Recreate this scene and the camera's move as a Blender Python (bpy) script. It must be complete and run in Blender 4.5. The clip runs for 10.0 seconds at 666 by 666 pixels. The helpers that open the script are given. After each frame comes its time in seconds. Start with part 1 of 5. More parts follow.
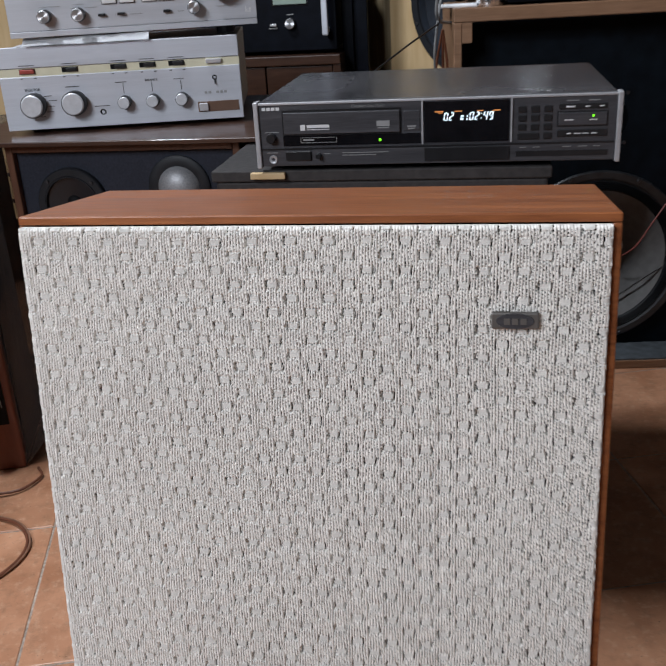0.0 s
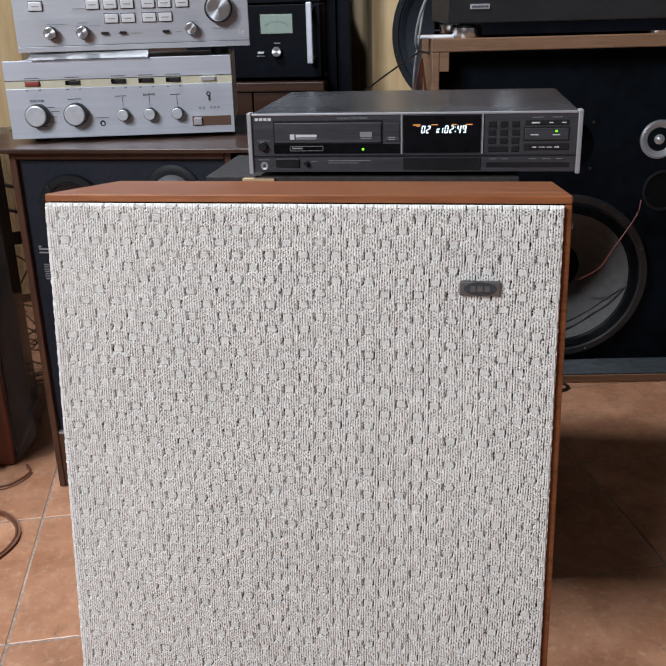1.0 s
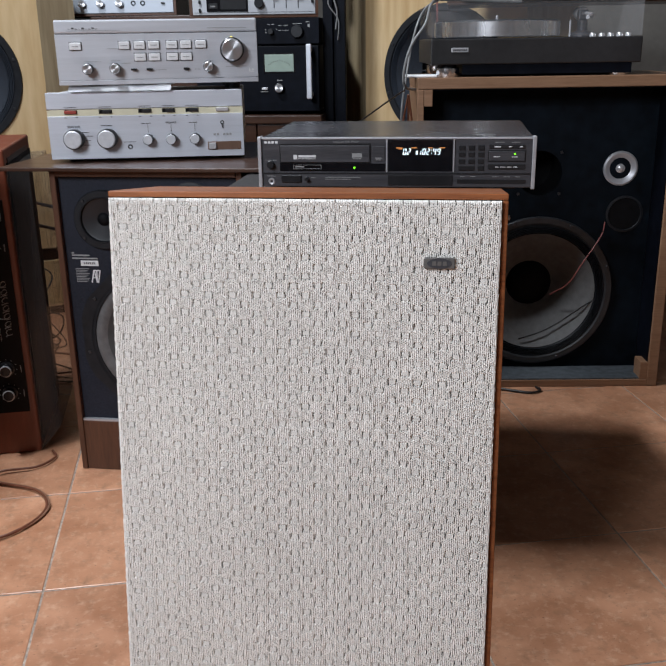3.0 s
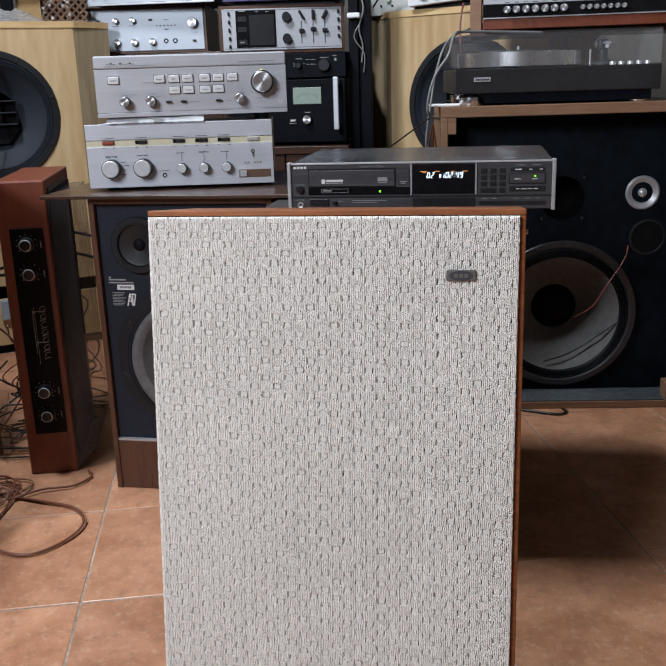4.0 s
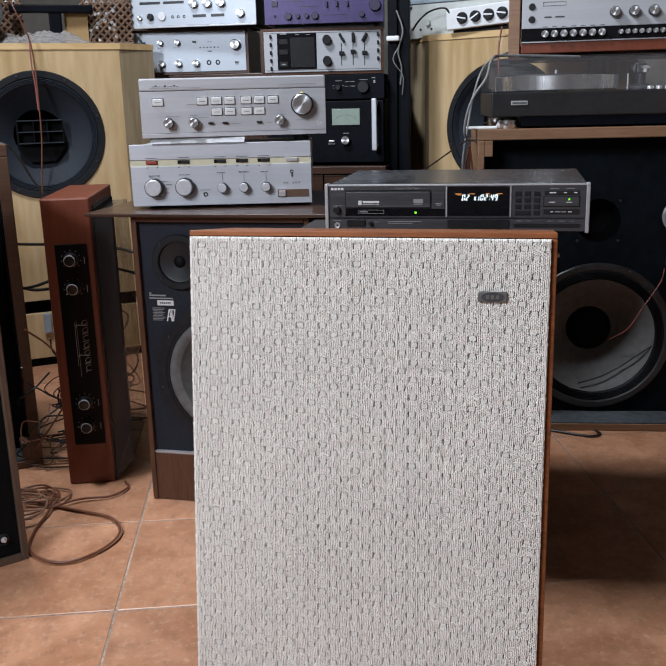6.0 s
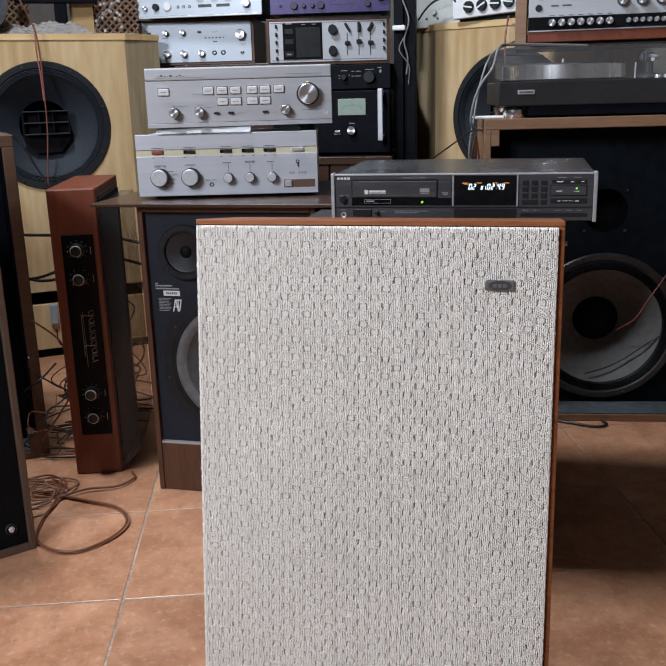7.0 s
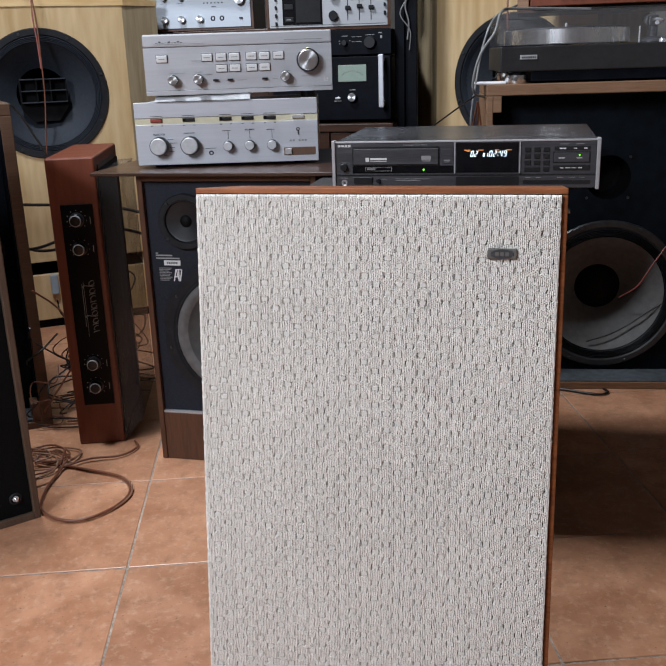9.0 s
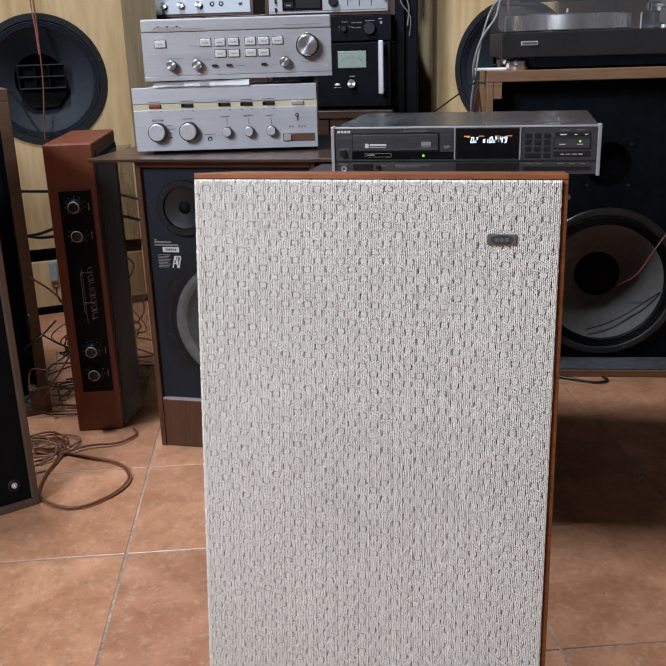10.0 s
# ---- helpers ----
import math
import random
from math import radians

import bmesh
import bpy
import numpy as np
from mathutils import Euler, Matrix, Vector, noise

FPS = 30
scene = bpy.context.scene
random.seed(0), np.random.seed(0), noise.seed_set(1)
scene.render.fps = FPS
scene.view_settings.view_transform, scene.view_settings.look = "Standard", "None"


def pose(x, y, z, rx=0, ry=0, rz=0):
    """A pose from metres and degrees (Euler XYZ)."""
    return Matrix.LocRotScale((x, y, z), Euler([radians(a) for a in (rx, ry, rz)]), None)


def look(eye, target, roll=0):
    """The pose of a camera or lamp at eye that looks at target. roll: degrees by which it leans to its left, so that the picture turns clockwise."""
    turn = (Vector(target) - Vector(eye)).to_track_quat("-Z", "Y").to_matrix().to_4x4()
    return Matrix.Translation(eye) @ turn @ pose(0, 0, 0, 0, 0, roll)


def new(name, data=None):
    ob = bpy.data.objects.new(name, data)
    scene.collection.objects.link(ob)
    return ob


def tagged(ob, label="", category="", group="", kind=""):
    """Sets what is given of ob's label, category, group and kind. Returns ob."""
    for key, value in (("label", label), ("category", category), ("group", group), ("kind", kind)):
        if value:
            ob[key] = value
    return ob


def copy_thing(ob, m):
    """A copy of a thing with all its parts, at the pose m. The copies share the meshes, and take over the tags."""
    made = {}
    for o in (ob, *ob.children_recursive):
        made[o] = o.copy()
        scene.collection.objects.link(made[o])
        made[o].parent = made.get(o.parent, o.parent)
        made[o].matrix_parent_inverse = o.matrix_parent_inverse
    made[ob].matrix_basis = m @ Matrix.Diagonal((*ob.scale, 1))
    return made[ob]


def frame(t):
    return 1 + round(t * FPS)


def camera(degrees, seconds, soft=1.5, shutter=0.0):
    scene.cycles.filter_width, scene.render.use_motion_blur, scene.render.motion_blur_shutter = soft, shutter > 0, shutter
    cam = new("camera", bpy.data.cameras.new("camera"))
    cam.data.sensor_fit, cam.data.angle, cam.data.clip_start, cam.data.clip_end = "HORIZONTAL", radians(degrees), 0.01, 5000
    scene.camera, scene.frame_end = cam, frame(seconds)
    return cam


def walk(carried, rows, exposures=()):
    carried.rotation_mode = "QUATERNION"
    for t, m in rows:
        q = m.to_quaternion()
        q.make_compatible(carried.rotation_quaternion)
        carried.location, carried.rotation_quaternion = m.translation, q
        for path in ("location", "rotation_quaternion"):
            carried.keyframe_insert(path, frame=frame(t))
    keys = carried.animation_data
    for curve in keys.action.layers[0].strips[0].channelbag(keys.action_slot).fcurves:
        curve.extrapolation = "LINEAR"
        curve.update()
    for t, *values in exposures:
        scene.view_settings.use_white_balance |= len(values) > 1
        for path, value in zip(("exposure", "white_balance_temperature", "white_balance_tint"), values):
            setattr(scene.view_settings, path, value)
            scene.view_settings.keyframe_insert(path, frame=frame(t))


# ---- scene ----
cam = camera(41.6, 10.0, shutter=0.5)
PATH = [
    (0, (0.126, -0.582, 0.873), (-0.214, 1.23, 0.097), -3.3),
    (0.5, (0.123, -0.661, 0.872), (-0.16, 1.182, 0.15), -1.7),
    (1, (0.132, -0.684, 0.856), (-0.155, 1.166, 0.151), -1.6),
    (1.5, (0.137, -0.709, 0.872), (-0.136, 1.142, 0.163), -1.4),
    (2, (0.144, -0.75, 0.872), (-0.123, 1.103, 0.167), -0.9),
    (2.5, (0.156, -0.842, 0.869), (-0.107, 1.023, 0.195), -0.7),
    (4, (0.174, -0.963, 0.853), (-0.169, 0.927, 0.297), -1.8),
    (4.5, (0.176, -0.975, 0.855), (-0.193, 0.914, 0.312), -1.6),
    (5, (0.18, -0.986, 0.858), (-0.215, 0.903, 0.335), -1.4),
    (5.5, (0.181, -0.988, 0.861), (-0.231, 0.901, 0.347), -1.4),
    (7, (0.179, -0.988, 0.857), (-0.256, 0.891, 0.324), -1.6),
    (7.5, (0.179, -0.987, 0.855), (-0.257, 0.885, 0.305), -1.7),
    (8, (0.18, -0.985, 0.858), (-0.257, 0.883, 0.293), -1.8),
    (8.5, (0.18, -0.985, 0.859), (-0.257, 0.878, 0.276), -1.9),
    (9, (0.178, -0.985, 0.857), (-0.257, 0.872, 0.256), -1.9),
    (9.5, (0.178, -0.983, 0.854), (-0.256, 0.87, 0.239), -1.9),
    (10, (0.178, -0.982, 0.853), (-0.255, 0.868, 0.227), -1.8),
]
walk(cam, [(t, look(eye, target, roll)) for t, eye, target, roll in PATH], [(0, -0.22), (0.5, -0.1), (1.5, 0.0), (10, 0.0)])

# ---- light ----
world = bpy.data.worlds.new("world")
scene.world = world
world.use_nodes = True
world.node_tree.nodes["Background"].inputs["Color"].default_value = (0.75, 0.85, 1.0, 1)
world.node_tree.nodes["Background"].inputs["Strength"].default_value = 0.01


def area_lamp(name, eye, target, sx, sy, watts, colour):
    data = bpy.data.lights.new(name, "AREA")
    data.shape, data.size, data.size_y, data.energy, data.color = "RECTANGLE", sx, sy, watts, colour
    ob = new(name, data)
    ob.matrix_world = look(eye, target)
    return ob


area_lamp("ceiling_tube_light", (-1.0, 0.6, 2.5), (0.2, 0.85, 0.3), 0.45, 0.14, 54, (0.85, 0.915, 1.0))
area_lamp("ceiling_panel_light", (-1.22, -1.6, 2.1), (-0.1, 0.6, 0.6), 0.4, 0.2, 33, (0.84, 0.905, 1.0))
# Added fill with no visible source, brightens the cloth and the panel fronts.
area_lamp("doorway_light", (-0.95, -2.6, 2.1), (-0.1, 0.4, 0.6), 0.5, 0.6, 41, (0.84, 0.905, 1.0))



# ---- materials ----
def mat(name, colour, rough=0.5, metal=0.0, vary=0.12, scale=60.0, bump=0.05, stretch=(1, 1, 1), dark=None, coat=0.0, rand=0.0, big=4.0, spec=0.5):
    """Painted, plastic, metal or plain surface: two scales of noise on colour and roughness, fine relief."""
    m = bpy.data.materials.new(name)
    m.use_nodes = True
    nt = m.node_tree
    b = nt.nodes["Principled BSDF"]
    tc = nt.nodes.new("ShaderNodeTexCoord")
    mp = nt.nodes.new("ShaderNodeMapping")
    mp.inputs["Scale"].default_value = stretch
    nt.links.new(tc.outputs["Object"], mp.inputs["Vector"])
    fine, wide = nt.nodes.new("ShaderNodeTexNoise"), nt.nodes.new("ShaderNodeTexNoise")
    fine.inputs["Scale"].default_value, fine.inputs["Detail"].default_value = scale, 5
    wide.inputs["Scale"].default_value, wide.inputs["Detail"].default_value = big, 3
    nt.links.new(mp.outputs["Vector"], fine.inputs["Vector"])
    nt.links.new(mp.outputs["Vector"], wide.inputs["Vector"])
    add = nt.nodes.new("ShaderNodeMath")
    add.operation = "ADD"
    nt.links.new(fine.outputs["Fac"], add.inputs[0])
    nt.links.new(wide.outputs["Fac"], add.inputs[1])
    ramp = nt.nodes.new("ShaderNodeMapRange")
    ramp.inputs["From Min"].default_value, ramp.inputs["From Max"].default_value = 0.65, 1.35
    nt.links.new(add.outputs[0], ramp.inputs["Value"])
    mix = nt.nodes.new("ShaderNodeMix")
    mix.data_type = "RGBA"
    lo = dark if dark else tuple(c * (1 - 2 * vary) for c in colour)
    hi = colour if dark else tuple(min(1, c * (1 + vary)) for c in colour)
    mix.inputs["A"].default_value, mix.inputs["B"].default_value = (*lo, 1), (*hi, 1)
    nt.links.new(ramp.outputs["Result"], mix.inputs["Factor"])
    out = mix.outputs["Result"]
    if rand:
        info = nt.nodes.new("ShaderNodeObjectInfo")
        mr = nt.nodes.new("ShaderNodeMapRange")
        mr.inputs["To Min"].default_value, mr.inputs["To Max"].default_value = 1 - rand, 1 + rand
        nt.links.new(info.outputs["Random"], mr.inputs["Value"])
        hsv = nt.nodes.new("ShaderNodeHueSaturation")
        nt.links.new(mr.outputs["Result"], hsv.inputs["Value"])
        nt.links.new(out, hsv.inputs["Color"])
        out = hsv.outputs["Color"]
    nt.links.new(out, b.inputs["Base Color"])
    rr = nt.nodes.new("ShaderNodeMapRange")
    rr.inputs["To Min"].default_value, rr.inputs["To Max"].default_value = max(0.02, rough - 0.08), min(1, rough + 0.1)
    nt.links.new(wide.outputs["Fac"], rr.inputs["Value"])
    nt.links.new(rr.outputs["Result"], b.inputs["Roughness"])
    b.inputs["Metallic"].default_value = metal
    b.inputs["Coat Weight"].default_value = coat
    b.inputs["Specular IOR Level"].default_value = spec
    if bump:
        bp = nt.nodes.new("ShaderNodeBump")
        bp.inputs["Strength"].default_value, bp.inputs["Distance"].default_value = bump, 0.002
        nt.links.new(fine.outputs["Fac"], bp.inputs["Height"])
        nt.links.new(bp.outputs["Normal"], b.inputs["Normal"])
    return m


def glow(name, colour, strength):
    m = bpy.data.materials.new(name)
    m.use_nodes = True
    b = m.node_tree.nodes["Principled BSDF"]
    b.inputs["Base Color"].default_value = (*[c * 0.3 for c in colour], 1)
    b.inputs["Emission Color"].default_value = (*colour, 1)
    b.inputs["Emission Strength"].default_value = strength
    return m


def clear(name, colour, rough=0.03, opaque=0.25):
    """Acrylic sheet: see-through with a tint, glossy, partly hazy."""
    m = bpy.data.materials.new(name)
    m.use_nodes = True
    nt = m.node_tree
    b = nt.nodes["Principled BSDF"]
    b.inputs["Base Color"].default_value = (*colour, 1)
    b.inputs["Roughness"].default_value = rough
    b.inputs["IOR"].default_value = 1.49
    n = nt.nodes.new("ShaderNodeTexNoise")
    n.inputs["Scale"].default_value, n.inputs["Detail"].default_value = 18, 6
    r = nt.nodes.new("ShaderNodeMapRange")
    r.inputs["From Min"].default_value, r.inputs["From Max"].default_value = 0.35, 0.75
    r.inputs["To Min"].default_value, r.inputs["To Max"].default_value = opaque * 0.7, opaque * 1.3
    nt.links.new(n.outputs["Fac"], r.inputs["Value"])
    nt.links.new(r.outputs["Result"], b.inputs["Alpha"])
    return m


teak = mat("teak_veneer", (0.4, 0.135, 0.046), 0.36, scale=22, stretch=(1, 14, 14), dark=(0.17, 0.05, 0.018), bump=0.04, coat=0.06, spec=0.35)
walnut = mat("walnut_veneer", (0.12, 0.05, 0.026), 0.42, scale=24, stretch=(10, 10, 1), dark=(0.055, 0.022, 0.012), bump=0.05)
dark_wood = mat("dark_wood", (0.075, 0.036, 0.022), 0.3, scale=20, stretch=(1, 12, 12), dark=(0.03, 0.014, 0.01), coat=0.2)
oak = mat("oak_veneer", (0.3, 0.17, 0.1), 0.42, scale=26, stretch=(1, 14, 14), dark=(0.19, 0.1, 0.055))
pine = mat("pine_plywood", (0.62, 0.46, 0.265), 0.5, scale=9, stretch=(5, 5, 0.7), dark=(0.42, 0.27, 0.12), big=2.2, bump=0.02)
# Darker, greyer pine for the bevels, sides and back of the boxes.
pine_grey = mat("grey_pine_panel", (0.45, 0.36, 0.23), 0.6, scale=9, stretch=(9, 9, 0.7), dark=(0.25, 0.18, 0.1), big=2.0)
cherry = mat("cherry_wood", (0.22, 0.058, 0.028), 0.36, scale=14, stretch=(6, 6, 1), dark=(0.14, 0.034, 0.017), coat=0.1)
black_paint = mat("black_paint", (0.0035, 0.0045, 0.008), 0.5, vary=0.3, scale=40, bump=0.05, spec=0.08)
black_gloss = mat("black_gloss", (0.008, 0.008, 0.01), 0.16, vary=0.3)
baffle_blue = mat("blue_black_baffle", (0.017, 0.02, 0.031), 0.62, vary=0.25, scale=300, bump=0.12, spec=0.25)
baffle_black = mat("teal_black_baffle", (0.0042, 0.0075, 0.012), 0.6, vary=0.4, scale=30, bump=0.08, spec=0.1)
cone_black = mat("black_paper_cone", (0.013, 0.018, 0.028), 0.7, vary=0.25, scale=120, bump=0.2)
cone_grey = mat("grey_paper_cone", (0.155, 0.152, 0.15), 0.75, dark=(0.095, 0.092, 0.09), scale=60, bump=0.2, big=9)
cast_black = mat("cast_black_frame", (0.03, 0.031, 0.034), 0.36, vary=0.3, scale=50, bump=0.05)
rubber = mat("rubber", (0.013, 0.014, 0.017), 0.5, vary=0.25, spec=0.3)
mesh_grey = mat("grey_mesh", (0.32, 0.32, 0.33), 0.45, 0.4, vary=0.2, scale=400, bump=0.2)
screw_black = mat("dark_screw", (0.06, 0.06, 0.065), 0.35, 0.6, vary=0.2)
panel_black = mat("black_control_panel", (0.005, 0.005, 0.006), 0.3, vary=0.3, spec=0.12)
steel = mat("polished_steel", (0.86, 0.86, 0.88), 0.24, 1.0, vary=0.04, bump=0.01, scale=40, stretch=(1, 1, 30))
matte_knob = mat("matte_aluminium", (0.6, 0.61, 0.64), 0.42, 0.3, vary=0.08, scale=120, bump=0.04)
cone_dark = mat("dark_grey_paper_cone", (0.1, 0.1, 0.1), 0.75, dark=(0.06, 0.06, 0.062), scale=60, bump=0.2, big=9)
cap_black = mat("dust_cap", (0.005, 0.005, 0.006), 0.6, vary=0.3, spec=0.12)
silver = mat("brushed_silver", (0.6, 0.62, 0.675), 0.4, 0.3, vary=0.05, scale=40, stretch=(1, 40, 40), bump=0.015)
champagne = mat("champagne_aluminium", (0.6, 0.61, 0.65), 0.36, 0.3, vary=0.05, scale=40, stretch=(1, 40, 40), bump=0.015)
grey_metal = mat("grey_aluminium", (0.5, 0.5, 0.52), 0.4, 0.4, vary=0.05, scale=40, stretch=(1, 40, 40), bump=0.015)
chrome = mat("chrome", (0.78, 0.78, 0.8), 0.24, 0.55, vary=0.05, bump=0)
knob_alu = mat("turned_aluminium", (0.66, 0.66, 0.68), 0.3, 0.5, vary=0.06, scale=90, bump=0.03)
white_plastic = mat("white_plastic", (0.75, 0.76, 0.78), 0.4, vary=0.05)
cream = mat("cream_strip", (0.72, 0.68, 0.5), 0.45, vary=0.05)
cd_black = mat("charcoal_metal", (0.075, 0.074, 0.082), 0.32, 0.2, vary=0.2, scale=50, stretch=(1, 20, 20), bump=0.03, big=7)
cd_top = mat("dusty_charcoal_lid", (0.11, 0.108, 0.118), 0.24, 0.6, vary=0.3, scale=70, bump=0.03, big=6)
cd_dark = mat("charcoal_plastic", (0.016, 0.016, 0.018), 0.3, vary=0.2)
spun = mat("spun_aluminium", (0.74, 0.74, 0.76), 0.3, 0.85, vary=0.05, bump=0)
spun_nodes = spun.node_tree
spun_nodes.nodes["Principled BSDF"].inputs["Anisotropic"].default_value = 0.85
radial = spun_nodes.nodes.new("ShaderNodeTangent")
radial.direction_type, radial.axis = "RADIAL", "Y"
spun_nodes.links.new(radial.outputs["Tangent"], spun_nodes.nodes["Principled BSDF"].inputs["Tangent"])
print_grey = mat("grey_print", (0.3, 0.3, 0.3), 0.5, vary=0.05, bump=0)
print_dark = mat("dark_print", (0.06, 0.06, 0.065), 0.5, vary=0.1, bump=0)
print_white = mat("white_print", (0.75, 0.75, 0.76), 0.5, vary=0.05, bump=0)
red_plastic = mat("red_plastic", (0.33, 0.045, 0.03), 0.4, vary=0.1)
paper = mat("white_paper", (0.82, 0.83, 0.85), 0.7, vary=0.06, scale=30)
badge_metal = mat("badge_pewter", (0.16, 0.15, 0.14), 0.4, 0.5, vary=0.15)
purple_metal = mat("purple_black_metal", (0.06, 0.045, 0.13), 0.35, 0.4, vary=0.15)
meter_face = mat("meter_face", (0.25, 0.32, 0.27), 0.4, vary=0.06)
cable_black = mat("black_cable", (0.014, 0.012, 0.012), 0.45, vary=0.2)
cable_brown = mat("brown_speaker_cable", (0.17, 0.06, 0.032), 0.4, vary=0.2)
cable_clear = mat("clear_copper_cable", (0.27, 0.14, 0.09), 0.3, vary=0.2)
cable_red = mat("red_cable", (0.3, 0.09, 0.08), 0.4, vary=0.2)
cable_grey = mat("grey_cable", (0.22, 0.22, 0.22), 0.45, vary=0.15)
grout = mat("grout", (0.4, 0.32, 0.26), 0.85, vary=0.4, scale=150, bump=0.2)
# For the unseen walls and ceiling; kept dark so that little light bounces back.
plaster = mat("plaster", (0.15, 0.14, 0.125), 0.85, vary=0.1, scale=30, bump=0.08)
dust_ledge = mat("dusty_ledge", (0.075, 0.085, 0.095), 0.6, vary=0.35, scale=60)
speckle = mat("speckled_cover", (0.05, 0.043, 0.042), 0.75, dark=(0.012, 0.011, 0.011), scale=120, bump=0.3)
smoke = clear("smoked_acrylic", (0.12, 0.112, 0.11), 0.08, 0.36)
acrylic = clear("clear_acrylic", (0.7, 0.7, 0.72), 0.04, 0.05)
plastic_film = clear("crumpled_film", (0.42, 0.4, 0.39), 0.2, 0.6)
led_green = glow("green_led", (0.2, 1.0, 0.02), 1.6)
digit_glow = glow("display_digits", (0.75, 0.9, 1.0), 2.2)
orange_glow = glow("display_orange", (1.0, 0.38, 0.1), 0.8)
lamp_yellow = glow("yellow_pilot", (1.0, 0.85, 0.2), 1.2)


def cloth_material():
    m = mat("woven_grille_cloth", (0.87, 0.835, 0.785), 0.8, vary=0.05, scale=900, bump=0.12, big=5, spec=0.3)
    return m


def tile_material():
    m = mat("terracotta_tile", (0.62, 0.315, 0.185), 0.33, dark=(0.34, 0.142, 0.07), scale=16, bump=0.06, rand=0.1, big=6.0)
    nt = m.node_tree
    b = nt.nodes["Principled BSDF"]
    src = b.inputs["Base Color"].links[0].from_socket
    n = nt.nodes.new("ShaderNodeTexNoise")
    n.inputs["Scale"].default_value, n.inputs["Detail"].default_value = 75, 4
    r = nt.nodes.new("ShaderNodeMapRange")
    r.inputs["From Min"].default_value, r.inputs["From Max"].default_value = 0.67, 0.72
    nt.links.new(n.outputs["Fac"], r.inputs["Value"])
    blot = nt.nodes.new("ShaderNodeTexNoise")
    blot.inputs["Scale"].default_value, blot.inputs["Detail"].default_value, blot.inputs["Roughness"].default_value = 11, 9, 0.72
    br = nt.nodes.new("ShaderNodeMapRange")
    br.inputs["From Min"].default_value, br.inputs["From Max"].default_value = 0.5, 0.68
    br.inputs["To Max"].default_value = 0.6
    nt.links.new(blot.outputs["Fac"], br.inputs["Value"])
    stain = nt.nodes.new("ShaderNodeMix")
    stain.data_type = "RGBA"
    stain.inputs["B"].default_value = (0.27, 0.14, 0.078, 1)
    nt.links.new(br.outputs["Result"], stain.inputs["Factor"])
    nt.links.new(src, stain.inputs["A"])
    src = stain.outputs["Result"]
    pale = nt.nodes.new("ShaderNodeTexNoise")
    pale.inputs["Scale"].default_value, pale.inputs["Detail"].default_value, pale.inputs["Roughness"].default_value = 19, 8, 0.7
    pr = nt.nodes.new("ShaderNodeMapRange")
    pr.inputs["From Min"].default_value, pr.inputs["From Max"].default_value = 0.52, 0.72
    pr.inputs["To Max"].default_value = 0.55
    nt.links.new(pale.outputs["Fac"], pr.inputs["Value"])
    light = nt.nodes.new("ShaderNodeMix")
    light.data_type = "RGBA"
    light.inputs["B"].default_value = (0.72, 0.48, 0.33, 1)
    nt.links.new(pr.outputs["Result"], light.inputs["Factor"])
    nt.links.new(src, light.inputs["A"])
    src = light.outputs["Result"]
    mx = nt.nodes.new("ShaderNodeMix")
    mx.data_type = "RGBA"
    mx.inputs["B"].default_value = (0.17, 0.09, 0.05, 1)
    nt.links.new(r.outputs["Result"], mx.inputs["Factor"])
    nt.links.new(src, mx.inputs["A"])
    nt.links.new(mx.outputs["Result"], b.inputs["Base Color"])
    return m


cloth = cloth_material()
# Darker cloth copy: puts the shading of the level floats into their colour.
shaded_float = mat("shaded_float_cloth", (0.76, 0.73, 0.685), 0.8, vary=0.08, scale=700, bump=0.1, spec=0.3)
terracotta = tile_material()


# ---- mesh helpers ----
def thing(name, m, label, category, group=""):
    ob = new(name)
    ob.empty_display_size = 0.05
    ob.matrix_world = m
    return tagged(ob, label, category, group)


def part(name, bm, material, parent=None, label="", smooth=False):
    me = bpy.data.meshes.new(name)
    bm.normal_update()
    bm.to_mesh(me)
    bm.free()
    me.materials.append(material)
    if smooth:
        for p in me.polygons:
            p.use_smooth = True
        me.set_sharp_from_angle(angle=radians(38))
    ob = new(name, me)
    if parent:
        ob.parent = parent
    if label:
        ob["label"] = label
    if "print" in name or name in ("scale_dots", "digits", "orange_marks", "maker_mark", "maker_script", "emblem", "maker_emblem", "label_marks", "model_mark", "meter_scale"):
        ob["kind"] = "stuff"
    return ob


def box(x0, x1, y0, y1, z0, z1, bev=0.0, bm=None, seg=2):
    bm = bm or bmesh.new()
    m = Matrix.LocRotScale(((x0 + x1) / 2, (y0 + y1) / 2, (z0 + z1) / 2), None, (x1 - x0, y1 - y0, z1 - z0))
    vs = bmesh.ops.create_cube(bm, size=1, matrix=m)["verts"]
    if bev:
        es = list({e for v in vs for e in v.link_edges})
        bmesh.ops.bevel(bm, geom=es, offset=bev, segments=seg, affect="EDGES", profile=0.5)
    return bm


